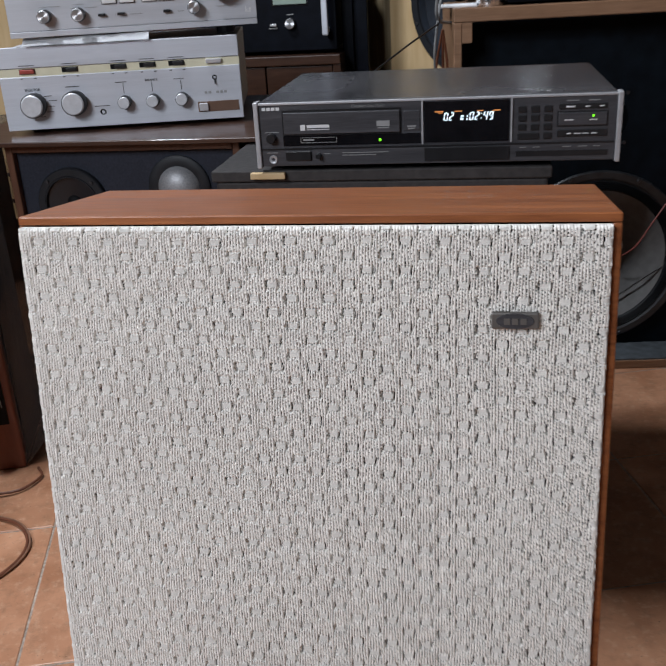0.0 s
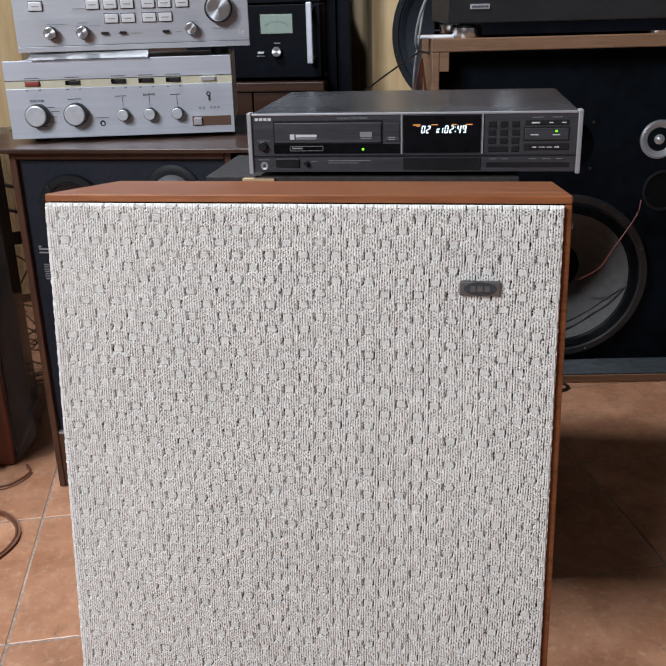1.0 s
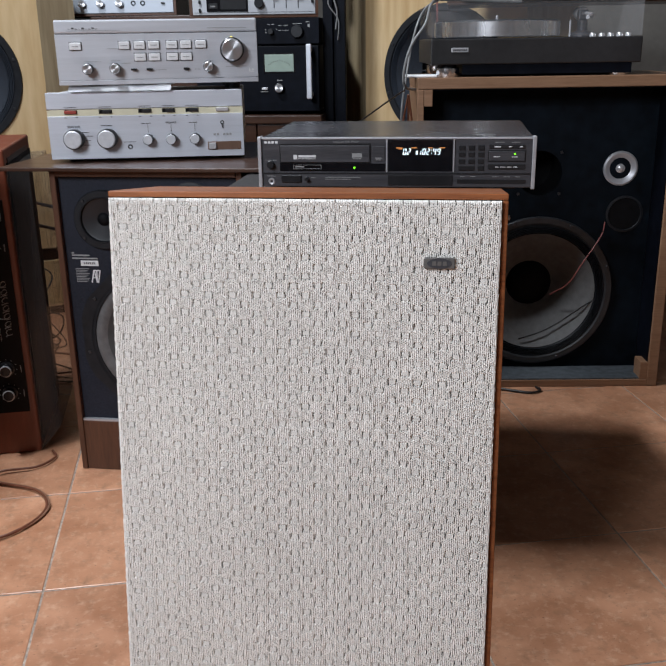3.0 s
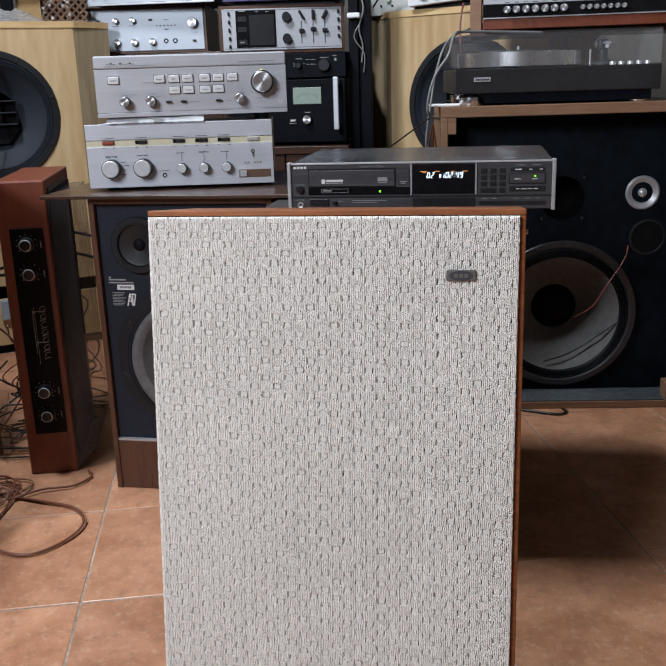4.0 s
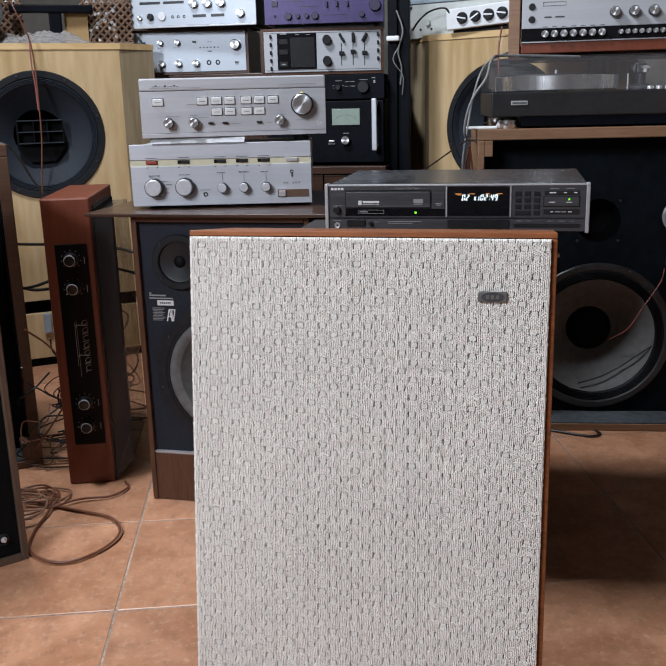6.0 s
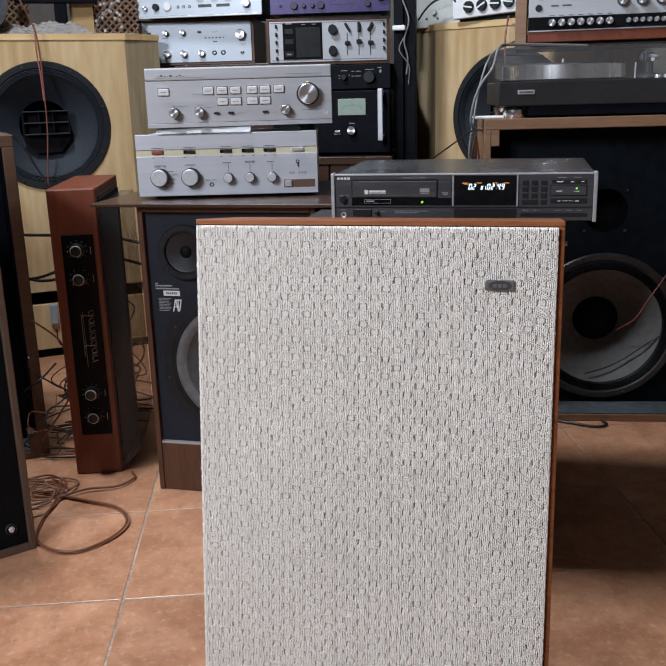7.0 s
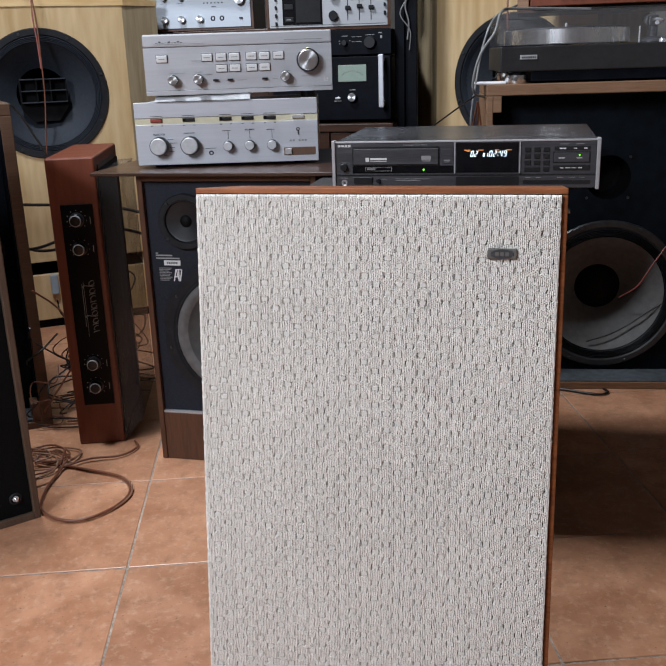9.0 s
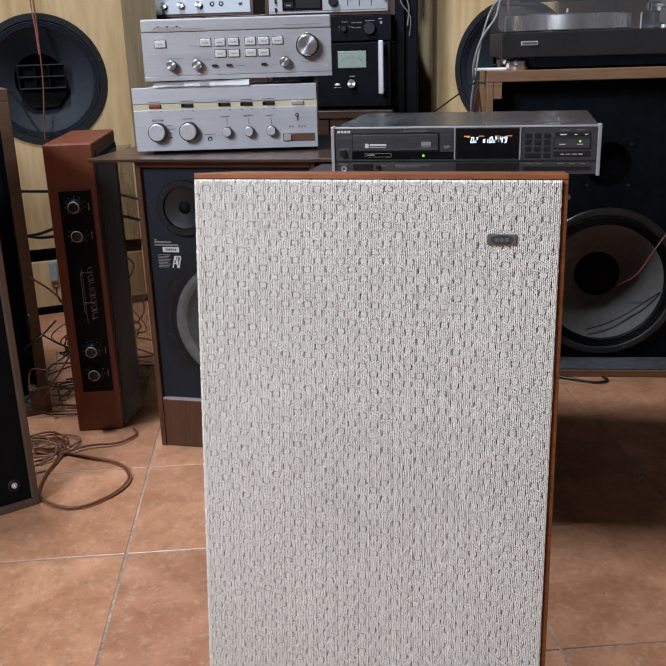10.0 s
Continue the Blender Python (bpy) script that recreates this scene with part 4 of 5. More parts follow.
def turntable():
    W, D = 0.49, 0.36
    t = thing("turntable", BW @ pose(0.045, 0.012, 0.78), "black turntable with steel platter and clear cover", "turntable")
    part("plinth", box(0, W, 0, D, 0.028, 0.086, 0.003), mat("black_plinth", (0.022, 0.021, 0.022), 0.38, vary=0.2), t)
    part("plinth_base", box(0.075, W - 0.02, 0.004, D - 0.02, 0.005, 0.028, 0.001), black_paint, t)
    for x in (0.043, W - 0.045):
        for y in (0.033, D - 0.04):
            f = part("foot", lathe([(0, 0.0), (0.0265, 0.0), (0.0275, -0.002), (0.0275, -0.02), (0.024, -0.021)], (0, 0, 0), 32), steel, t, "", True)
            f.matrix_basis = pose(x, y, 0.0, 90)
            part("foot_collar", lathe([(0.0195, -0.0205), (0.0195, -0.029)], (0, 0, 0), 28), rubber, f, "", True)
    pl = part("platter", lathe([(0, 0.0365), (0.15, 0.0365), (0.1535, 0.036), (0.1545, 0.035), (0.1545, 0.0345), (0.1545, 0.003), (0.1545, 0.0025), (0.152, 0.001)], (0, 0, 0), 96), steel, t, "polished steel platter", True)
    pl.matrix_basis = pose(0.178, 0.172, 0.088, -90)
    part("mat", lathe([(0.149, 0.0365), (0.148, 0.0395), (0, 0.0395)], (0, 0, 0), 72), rubber, pl)
    part("spindle", lathe([(0.0035, 0.039), (0.0035, 0.05), (0, 0.053)], (0, 0, 0), 14), chrome, pl)
    part("headshell_rest", box(0.342, 0.346, 0.1, 0.104, 0.086, 0.125, 0.001), chrome, t)
    arm = part("tonearm_base", lathe([(0.034, 0), (0.034, 0.008), (0.024, 0.012), (0.013, 0.016), (0.013, 0.04), (0, 0.04)], (0, 0, 0), 32), cd_black, t, "", True)
    arm.matrix_basis = pose(0.405, 0.23, 0.086, -90)
    part("bearing_yoke", box(-0.013, 0.013, -0.01, 0.01, 0.0, 0.026, 0.004), cd_black, arm).matrix_basis = pose(0, -0.04, 0, 90)
    part("arm_tube", tube([(0.405, 0.235, 0.142), (0.4, 0.16, 0.14), (0.392, 0.09, 0.135), (0.37, 0.045, 0.13)], 0.005), chrome, t, "", True)
    part("counterweight", lathe([(0, 0.02), (0.016, 0.02), (0.017, 0.017), (0.017, -0.017), (0.015, -0.02), (0, -0.02)], (0.41, 0.275, 0.143), 28), chrome, t, "", True)
    for i in range(5):
        part("control_button", lathe([(0, 0.008), (0.0065, 0.008), (0.0075, 0.006), (0.0075, 0)], (0, 0, 0), 16), chrome, t, "", True).matrix_basis = pose(0.385 + i * 0.021, 0.045, 0.086, -90)
    part("maker_plate", box(0.047, 0.087, -0.002, 0.001, 0.056, 0.066, 0.0006), grey_metal, t, "small metal maker's plate")
    part("maker_mark", bars([(0.051 + i * 0.0042, 0.0542 + i * 0.0042, 0.059, 0.063) for i in range(8)], -0.0026), print_dark, t)
    h0, h1 = 0.088, 0.168
    cv = part("dust_cover", box(0.001, W - 0.001, 0.006, D - 0.004, h1 - 0.003, h1, 0.0006, None, 1), acrylic, t, "clear scratched acrylic dust cover")
    for b in ((0.001, W - 0.001, 0.006, 0.0085, h0, h1 - 0.0032), (0.001, 0.0035, 0.0087, D - 0.004, h0, h1 - 0.0032), (W - 0.0035, W - 0.001, 0.0087, D - 0.004, h0, h1 - 0.0032)):
        part("cover_wall", box(*b, 0.0006, None, 1), acrylic, cv)
    part("record_sleeve", prism([(0.02, 0.0), (0.15, 0.0), (0.15, 0.004), (0.02, 0.004)], 0.0, 0.06), smoke, t).matrix_basis = pose(0, 0.33, 0.096)
    return t


turntable()


# ---- pair to the open loudspeaker, and a small black one, by the left side ----
left_pair = copy_thing(bpy.data.objects["open_loudspeaker"], pose(-0.972, 0.83, 0, 0, 0, 38) @ pose(-0.646, 0, 0))
tagged(left_pair, "dark open-fronted loudspeaker beside a cable heap, oak frame coloured as in shade", "loudspeaker")
# Oak copy darkened so that its colour carries the shade on this frame.
shade_oak = mat("oak_shade_copy", (0.13, 0.07, 0.042), 0.45, scale=26, stretch=(1, 14, 14), dark=(0.07, 0.035, 0.02))
for child in left_pair.children:
    if child.type == "MESH" and child.data.materials and child.data.materials[0] == oak:
        child.data = child.data.copy()
        child.data.materials[0] = shade_oak


def grille_speaker():
    W, H, D, t = 0.36, 0.8, 0.27, 0.013
    s = thing("framed_loudspeaker", pose(-0.756, 0.402, 0, 0, 0, 47) @ pose(-W, 0, 0), "black-fronted loudspeaker with worn brown wooden frame", "loudspeaker")
    for x in (0, W - t):
        part("side_panel", box(x, x + t, 0, D, 0, H, 0.002), walnut_worn, s)
    for z in (0, H - t):
        part("end_panel", box(t, W - t, 0, D, z, z + t, 0.001), walnut_worn, s)
    part("front_board", box(t + 0.0004, W - t - 0.0004, 0.009, 0.022, t + 0.0004, H - t - 0.0004, 0.001), black_cloth, s)
    part("back_board", box(t, W - t, D - 0.012, D - 0.002, t, H - t), black_paint, s)
    k = part("jack_ring", lathe([(0.012, 0), (0.0125, 0.002), (0.0095, 0.004), (0.008, 0.001)], (W - 0.042, 0.009, 0.051), 24), rubber, s, "", True)
    part("jack_pin", lathe([(0, 0.012), (0.0025, 0.011), (0.003, 0.004), (0.006, 0.003), (0.006, 0)], (W - 0.042, 0.009, 0.051), 14), chrome, k, "", True)
    return s


walnut_worn = mat("worn_brown_wood", (0.13, 0.085, 0.06), 0.5, scale=24, stretch=(10, 10, 1), dark=(0.06, 0.037, 0.026))
black_cloth = mat("black_stipple", (0.005, 0.0055, 0.006), 0.75, vary=0.3, scale=500, bump=0.3, spec=0.1)
grille_speaker()


# ---- pine boxes with coaxial drivers ----
def pine_box(m, W, H, r, wx, wz, slot, label):
    s = thing("pine_loudspeaker", m, label, "loudspeaker", "pine loudspeakers")
    cx, cy, D, bk = 0.125, 0.068, 0.36, 0.05
    z0, tb, t = 0.03, 0.019, 0.02
    part("plinth", prism([(0.01, 0.012), (W - 0.01, 0.012), (W + cx - 0.015, cy + 0.01), (W - bk - 0.01, D - 0.01), (bk + 0.01, D - 0.01), (-cx + 0.015, cy + 0.01)], 0, z0), black_paint, s)
    part("front_panel", plate(0, W, 0, t, slot + 0.045, H - tb, wx, wz, r * 0.9, 56), pine, s)
    part("lower_front", box(0, W, 0, t, z0, slot, 0.001), pine, s)
    part("port_shelf", box(0, W, t + 0.002, 0.2, slot - 0.02, slot - 0.001), black_paint, s)
    part("port_back", box(0.02, W - 0.02, 0.2, 0.21, z0, H - tb), black_paint, s)
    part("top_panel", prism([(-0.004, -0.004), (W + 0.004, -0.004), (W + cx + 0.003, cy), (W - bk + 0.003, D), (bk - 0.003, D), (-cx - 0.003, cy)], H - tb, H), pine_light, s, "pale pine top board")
    for a, b in (((W, 0.0), (W + cx, cy)), ((-cx, cy), (0, 0.0))):
        n = Vector((b[1] - a[1], a[0] - b[0])).normalized() * t
        part("bevel_panel", prism([a, b, (b[0] - n.x, b[1] - n.y), (a[0] - n.x, a[1] - n.y)], z0, H - tb - 0.0003), pine_grey, s, "greyer bevelled side panel")
    for a, b in (((W + cx, cy + 0.001), (W - bk, D)), ((bk, D), (-cx, cy + 0.001))):
        n = Vector((b[1] - a[1], a[0] - b[0])).normalized() * t
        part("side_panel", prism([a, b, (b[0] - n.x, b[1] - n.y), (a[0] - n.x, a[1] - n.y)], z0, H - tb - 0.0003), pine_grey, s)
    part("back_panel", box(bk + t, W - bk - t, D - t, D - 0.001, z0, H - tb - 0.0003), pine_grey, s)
    w = part("woofer", lathe([(r, -0.001), (r, 0.004), (r * 0.985, 0.008), (r * 0.9, 0.008), (r * 0.885, 0.003)], (wx, 0, wz), 64), rubber, s, "large blue-black coaxial driver", True)
    prof = [(r * 0.885, 0.003)]
    for i in range(4):
        prof += [(r * (0.87 - i * 0.022), 0.006), (r * (0.858 - i * 0.022), 0.002)]
    part("surround", lathe(prof, (wx, 0, wz), 64), cone_black, w, "", True)
    prof = [(r * (0.79 + (0.4 - 0.79) * k / 10), 0.002 - r * 0.3 * (k / 10) ** 0.9) for k in range(11)]
    part("cone", lathe(prof, (wx, 0, wz), 64), cone_black, w, "", True)
    bm = bmesh.new()
    a, h = r * 0.365, r * 0.42
    poly = [(-a, -h * 0.5), (-a * 0.55, -h), (a * 0.55, -h), (a, -h * 0.5), (a, h * 0.55), (-a, h * 0.55)]
    vs = [bm.verts.new((wx + px, 0.025, wz + pz)) for px, pz in poly]
    bm.faces.new(vs)
    hn = part("horn_throat", bm, cap_black, w, "black multicell horn")
    for i in range(3):
        z = wz + h * (0.55 - i * 0.42)
        part("horn_vane", box(wx - a * 0.95, wx + a * 0.95, -0.004, 0.024, z - 0.0018, z + 0.0018, 0.0006), cone_black, hn)
    for x in (-0.95, -0.28, 0.3, 0.95):
        part("horn_wall", box(wx + a * x - 0.0018, wx + a * x + 0.0018, 0.0, 0.0235, wz - h * 0.28, wz + h * 0.535, 0.0006), cap_black, hn)
    screw_ring(w, wx, wz, r * 0.945, -0.008, 8, 0.3, 0.005)
    return s


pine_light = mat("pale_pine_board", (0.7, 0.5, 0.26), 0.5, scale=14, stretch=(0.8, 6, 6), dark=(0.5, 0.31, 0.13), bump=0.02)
pine_box(pose(-1.14, 1.805, 0, 0, 0, 35) @ pose(-0.49, 0, 0), 0.49, 1.0545, 0.202, 0.219, 0.771, 0.185, "pine loudspeaker box with large blue-black coaxial driver")
pine_box(pose(-0.146, 2.009, 0, 0, 0, -25), 0.535, 1.0548, 0.204, 0.274, 0.765, 0.185, "pine loudspeaker box half hidden behind a turntable")


# ---- stacked units at the back ----
def cabinet(name, x0, x1, y0, y1, h, label):
    c = thing(name, pose(x0, y0, 0), label, "cabinet")
    W, D = x1 - x0, y1 - y0
    part("top_board", box(0, W, 0, D, h - 0.025, h, 0.003), dark_wood, c)
    for x in (0, W - 0.02):
        part("side_board", box(x, x + 0.02, 0.004, D, 0, h - 0.0253, 0.001), dark_wood, c)
    part("door", box(0.022, W / 2 - 0.002, 0.006, 0.024, 0.04, h - 0.028, 0.002), dark_wood, c)
    part("door", box(W / 2 + 0.002, W - 0.022, 0.006, 0.024, 0.04, h - 0.028, 0.002), dark_wood, c)
    part("base", box(0.02, W - 0.02, 0.03, D, 0, 0.038), black_paint, c)
    part("back_board", box(0.02, W - 0.02, D - 0.012, D - 0.002, 0.038, h - 0.0255), dark_wood, c)
    return c


cabinet("sideboard", -0.66, -0.255, 1.77, 2.2, 0.655, "dark wooden sideboard under the black amplifier")
cabinet("tall_cabinet", -1.04, -0.69, 1.97, 2.33, 0.953, "tall dark wooden cabinet under silver amplifiers")


def power_amp():
    W = 0.38
    p = thing("power_amplifier", pose(-0.645, 1.8, 0.655), "black power amplifier with pale meter and metal handle", "amplifier", "stacked hi-fi units")
    H = 0.2
    part("case", box(0.004, W - 0.006, 0.01, 0.36, 0.012, H, 0.002), black_paint, p)
    part("front_panel", box(0, W, 0, 0.01, 0.01, H, 0.002), black_paint, p)
    m = part("meter", box(0.215, 0.304, -0.002, 0.002, 0.126, 0.176, 0.001), meter_face, p, "pale green meter")
    part("meter_frame", box(0.211, 0.308, -0.001, 0.0015, 0.122, 0.18), black_gloss, p)
    bm = bmesh.new()
    for i in range(13):
        a = radians(50 + i * 6.6)
        x, z = 0.2595 + 0.05 * math.cos(a), 0.107 + 0.05 * math.sin(a)
        box(x - 0.0005, x + 0.0005, -0.0026, -0.002, z - 0.002, z + 0.003, bm=bm)
    part("meter_scale", bm, print_dark, m)
    knob(p, 0.259, 0.079, 0.013, 0.018, chrome, cd_dark)
    for x in (0.356,):
        h = part("handle", box(x - 0.008, x + 0.008, -0.04, -0.03, 0.048, 0.205, 0.003), silver, p, "bright upright metal handle")
        for z in (0.06, 0.19):
            part("handle_post", box(x - 0.006, x + 0.006, -0.031, 0.001, z - 0.006, z + 0.006, 0.001), silver, h)
    part("lever", box(0.205, 0.222, -0.01, 0.0, 0.074, 0.08, 0.001), chrome, p)
    part("print", bars([(0.2, 0.223, 0.067, 0.0695), (0.25, 0.268, 0.1, 0.102)]), print_grey, p)
    for x in (0.04, W - 0.04):
        part("foot", lathe([(0, 0.0125), (0.02, 0.0125), (0.02, 0)], (0, 0, 0), 16), rubber, p).matrix_basis = pose(x, 0.06, 0.0128, 90)
    part("rear_foot", box(0.04, W - 0.04, 0.28, 0.3, 0.0, 0.012), rubber, p)
    return p


def black_tuner():
    W, H = 0.38, 0.0785
    p = thing("tuner", pose(-0.643, 1.805, 0.8553), "black tuner with round dial knob", "tuner", "stacked hi-fi units")
    part("case", box(0.002, W - 0.002, 0.008, 0.33, 0.005, H, 0.002), black_paint, p)
    part("front_panel", box(0, W, 0, 0.008, 0.005, H, 0.0015), black_paint, p)
    knob(p, 0.315, 0.04, 0.018, 0.016, rubber, None)
    knob(p, 0.235, 0.041, 0.008, 0.014, rubber, None)
    part("foot", box(0.03, W - 0.03, 0.03, 0.3, 0.0, 0.005), rubber, p)
    part("print", bars([(0.225, 0.245, 0.06, 0.0615), (0.257, 0.268, 0.057, 0.0583), (0.272, 0.288, 0.057, 0.0583), (0.257, 0.266, 0.043, 0.0443), (0.27, 0.288, 0.043, 0.0443), (0.3, 0.328, 0.0615, 0.0628),
                        (0.346, 0.352, 0.052, 0.06), (0.34, 0.352, 0.066, 0.068), (0.216, 0.221, 0.046, 0.0475), (0.217, 0.221, 0.038, 0.0395), (0.249, 0.253, 0.046, 0.0475)]), print_grey, p)
    return p


def wood_case(name, m, W, H, D, front, label, category):
    a = thing(name, m, label, category, "stacked hi-fi units")
    part("wooden_case", box(0, W, 0.004, D, H - 0.008, H, 0.001), walnut, a)
    part("wooden_base", box(0, W, 0.004, D, 0.004, 0.012, 0.001), walnut, a)
    for x in (0, W - 0.009):
        part("wooden_cheek", box(x, x + 0.009, 0.002, D, 0.012, H - 0.0083, 0.001), walnut, a)
    part("chassis", box(0.012, W - 0.012, 0.02, D - 0.01, 0.0125, H - 0.009), black_paint, a)
    part("front_panel", box(0.0095, W - 0.0095, 0.0, 0.008, 0.0125, H - 0.0085, 0.001), front, a)
    part("foot", box(0.03, W - 0.03, 0.03, D - 0.03, 0.0, 0.004), rubber, a)
    return a


def receiver():
    W, H = 0.394, 0.133
    a = wood_case("receiver", pose(-0.669, 1.85, 0.9342, 0, 0, 13) @ Matrix.Diagonal((1, 1, 1.11, 1)), W, H, 0.3, white_panel, "silver-white receiver in a wooden case with sliders", "receiver")
    part("dial_window", box(0.052, 0.178, -0.002, 0.002, 0.02, 0.12, 0.001), black_gloss, a, "black tuning window")
    part("dial_glass", box(0.094, 0.172, -0.003, -0.001, 0.026, 0.108, 0.0006), cd_dark, a)
    for z in (0.036, 0.07, 0.098):
        part("window_key", box(0.058, 0.086, -0.004, -0.0015, z - 0.008, z + 0.006, 0.0008), cd_dark, a)
    part("window_print", bars([(0.062, 0.082, 0.117, 0.12), (0.112, 0.124, 0.115, 0.1165), (0.146, 0.158, 0.115, 0.1165), (0.064, 0.078, 0.033, 0.036)], -0.005), print_grey, a)
    for z in (0.1, 0.042):
        knob(a, 0.211, z, 0.0135, 0.018, rubber, None)
    for x in (0.258, 0.295, 0.332):
        part("slider_slot", box(x - 0.0012, x + 0.0012, -0.0008, 0.001, 0.028, 0.09), cd_dark, a)
        part("slider", box(x - 0.008, x + 0.008, -0.012, 0.0, 0.057 + 0.004 * (x == 0.295), 0.067 + 0.004 * (x == 0.295), 0.0015), rubber, a)
        k = part("lever", box(-0.004, 0.004, -0.012, 0.0, -0.014, 0.012, 0.0015), rubber, a)
        k.matrix_basis = pose(x, 0, 0.106, 0, (x - 0.295) * 900)
    for x in (0.031, 0.375):
        for i, z in enumerate((0.112, 0.09, 0.068, 0.046, 0.024)):
            if x > 0.3 and i == 4:
                continue
            part("toggle", box(x - 0.003, x + 0.003, -0.008, 0.0, z - 0.005, z + 0.005, 0.0012), rubber, a)
    for z in (0.018, 0.1205):
        part("trim_line", bars([(0.014, W - 0.014, z - 0.0006, z + 0.0006)]), print_dark, a)
    return a


def control_amp():
    W, H = 0.425, 0.155
    a = wood_case("control_amplifier", pose(-1.199, 2.0, 0.9532, 0, 0, 9), W, H, 0.3, pale_silver, "silver control amplifier in a wooden case with two rows of knobs", "amplifier")
    for x in (0.115, 0.172):
        knob(a, x * 1.035, 0.111, 0.009, 0.02, knob_alu, None)
    for x in (0.058, 0.115, 0.172, 0.232):
        knob(a, x * 1.035, 0.041, 0.0115, 0.02, knob_alu, None)
    knob(a, 0.38, 0.099, 0.0165, 0.022, knob_alu, None, label="large turned metal knob")
    for x in (0.275, 0.305):
        part("jack", lathe([(0.003, -0.001), (0.006, 0.002), (0.008, 0.001), (0.0085, 0)], (x * 1.035, 0, 0.042), 18), cd_dark, a)
    for x, z in ((0.059, 0.112), (0.236, 0.112), (0.382, 0.041)):
        part("toggle", box(x - 0.006, x + 0.006, -0.006, 0.0, z - 0.003, z + 0.003, 0.001), cd_dark, a)
    part("print", bars([(0.254 + i * 0.0125, 0.259 + i * 0.0125, 0.09, 0.094) for i in range(6)] + [(0.28, 0.298, 0.1095, 0.111), (0.282, 0.297, 0.078, 0.081), (0.015, 0.06, 0.016, 0.018), (0.105, 0.126, 0.0935, 0.0947), (0.163, 0.182, 0.0935, 0.0947)]), print_dark, a)
    return a


def silver_receiver():
    W, H = 0.43, 0.15
    a = thing("tape_amplifier", pose(-1.15, 1.95, 1.0945, 0, 0, 5), "bright silver amplifier with round white power button", "amplifier", "stacked hi-fi units")
    part("case", box(0.004, W - 0.004, 0.006, 0.3, 0.02, H, 0.002), black_paint, a)
    part("front_panel", box(0, W, 0, 0.008, 0.02, H, 0.0015), pale_silver, a)
    part("front_lip", box(0, W, -0.004, 0.006, 0.014, 0.0197, 0.001), grey_metal, a)
    part("foot", box(0.03, W - 0.03, 0.06, 0.28, 0.0138, 0.02), rubber, a)
    knob(a, 0.028, 0.048, 0.008, 0.012, chrome, None)
    knob(a, 0.066, 0.05, 0.0105, 0.014, rubber, None)
    part("power_button", lathe([(0, 0.006), (0.012, 0.006), (0.014, 0.004), (0.0145, 0)], (0.105, 0, 0.05), 28), white_plastic, a, "round white power button", True)
    for x in (0.142, 0.162, 0.182):
        part("jack", lathe([(0.002, -0.001), (0.0035, 0.002), (0.005, 0.0)], (x, 0, 0.048), 14), cd_dark, a)
    for x in (0.212, 0.275):
        part("slot", box(x, x + 0.046, -0.001, 0.001, 0.044, 0.053), cd_dark, a)
    knob(a, 0.377, 0.052, 0.0135, 0.018, chrome, None)
    for x in (0.218, 0.265, 0.312):
        knob(a, x, 0.088, 0.0145, 0.018, chrome, None)
    for x in (0.03, 0.112):
        part("slot", box(x, x + 0.072, -0.001, 0.001, 0.09, 0.098), cd_dark, a)
    return a


def purple_amp():
    W, H = 0.38, 0.13
    a = thing("dark_amplifier", pose(-0.655, 1.855, 1.082, 0, 0, 8), "purple-black amplifier with dim knobs on the receiver", "amplifier", "stacked hi-fi units")
    part("case", box(0.003, W - 0.003, 0.006, 0.3, 0.012, H, 0.002), purple_metal, a)
    part("front_panel", box(0, W, 0, 0.008, 0.012, H, 0.0015), purple_metal, a)
    part("foot", box(0.03, W - 0.03, 0.03, 0.28, 0.0, 0.012), rubber, a)
    for x, r in ((0.077, 0.011), (0.107, 0.007), (0.135, 0.007), (0.162, 0.011), (0.31, 0.009)):
        knob(a, x, 0.036, r, 0.012, black_purple, None)
    knob(a, 0.352, 0.062, 0.018, 0.014, black_purple, None)
    part("jack", lathe([(0.002, -0.001), (0.003, 0.002), (0.0045, 0)], (0.035, 0, 0.037), 12), cd_dark, a)
    part("button", box(0.026, 0.044, -0.004, 0, 0.066, 0.084, 0.001), black_purple, a)
    part("print", bars([(0.062, 0.125, 0.079, 0.081), (0.112, 0.17, 0.063, 0.065), (0.062, 0.11, 0.095, 0.097), (0.19, 0.27, 0.036, 0.0375)]), cd_dark, a)
    for x in (0.2, 0.232, 0.265):
        part("lever", box(x - 0.003, x + 0.003, -0.01, 0, 0.06, 0.078, 0.001), black_purple, a)
    return a


white_panel = mat("white_silver_panel", (0.48, 0.49, 0.52), 0.4, 0.2, vary=0.04, scale=40, stretch=(1, 40, 40), bump=0.01)
pale_silver = mat("pale_silver_panel", (0.46, 0.5, 0.56), 0.38, 0.3, vary=0.04, scale=40, stretch=(1, 40, 40), bump=0.01)
black_purple = mat("black_purple", (0.03, 0.022, 0.06), 0.4, vary=0.15)
power_amp()
black_tuner()
receiver()
control_amp()
silver_receiver()
purple_amp()


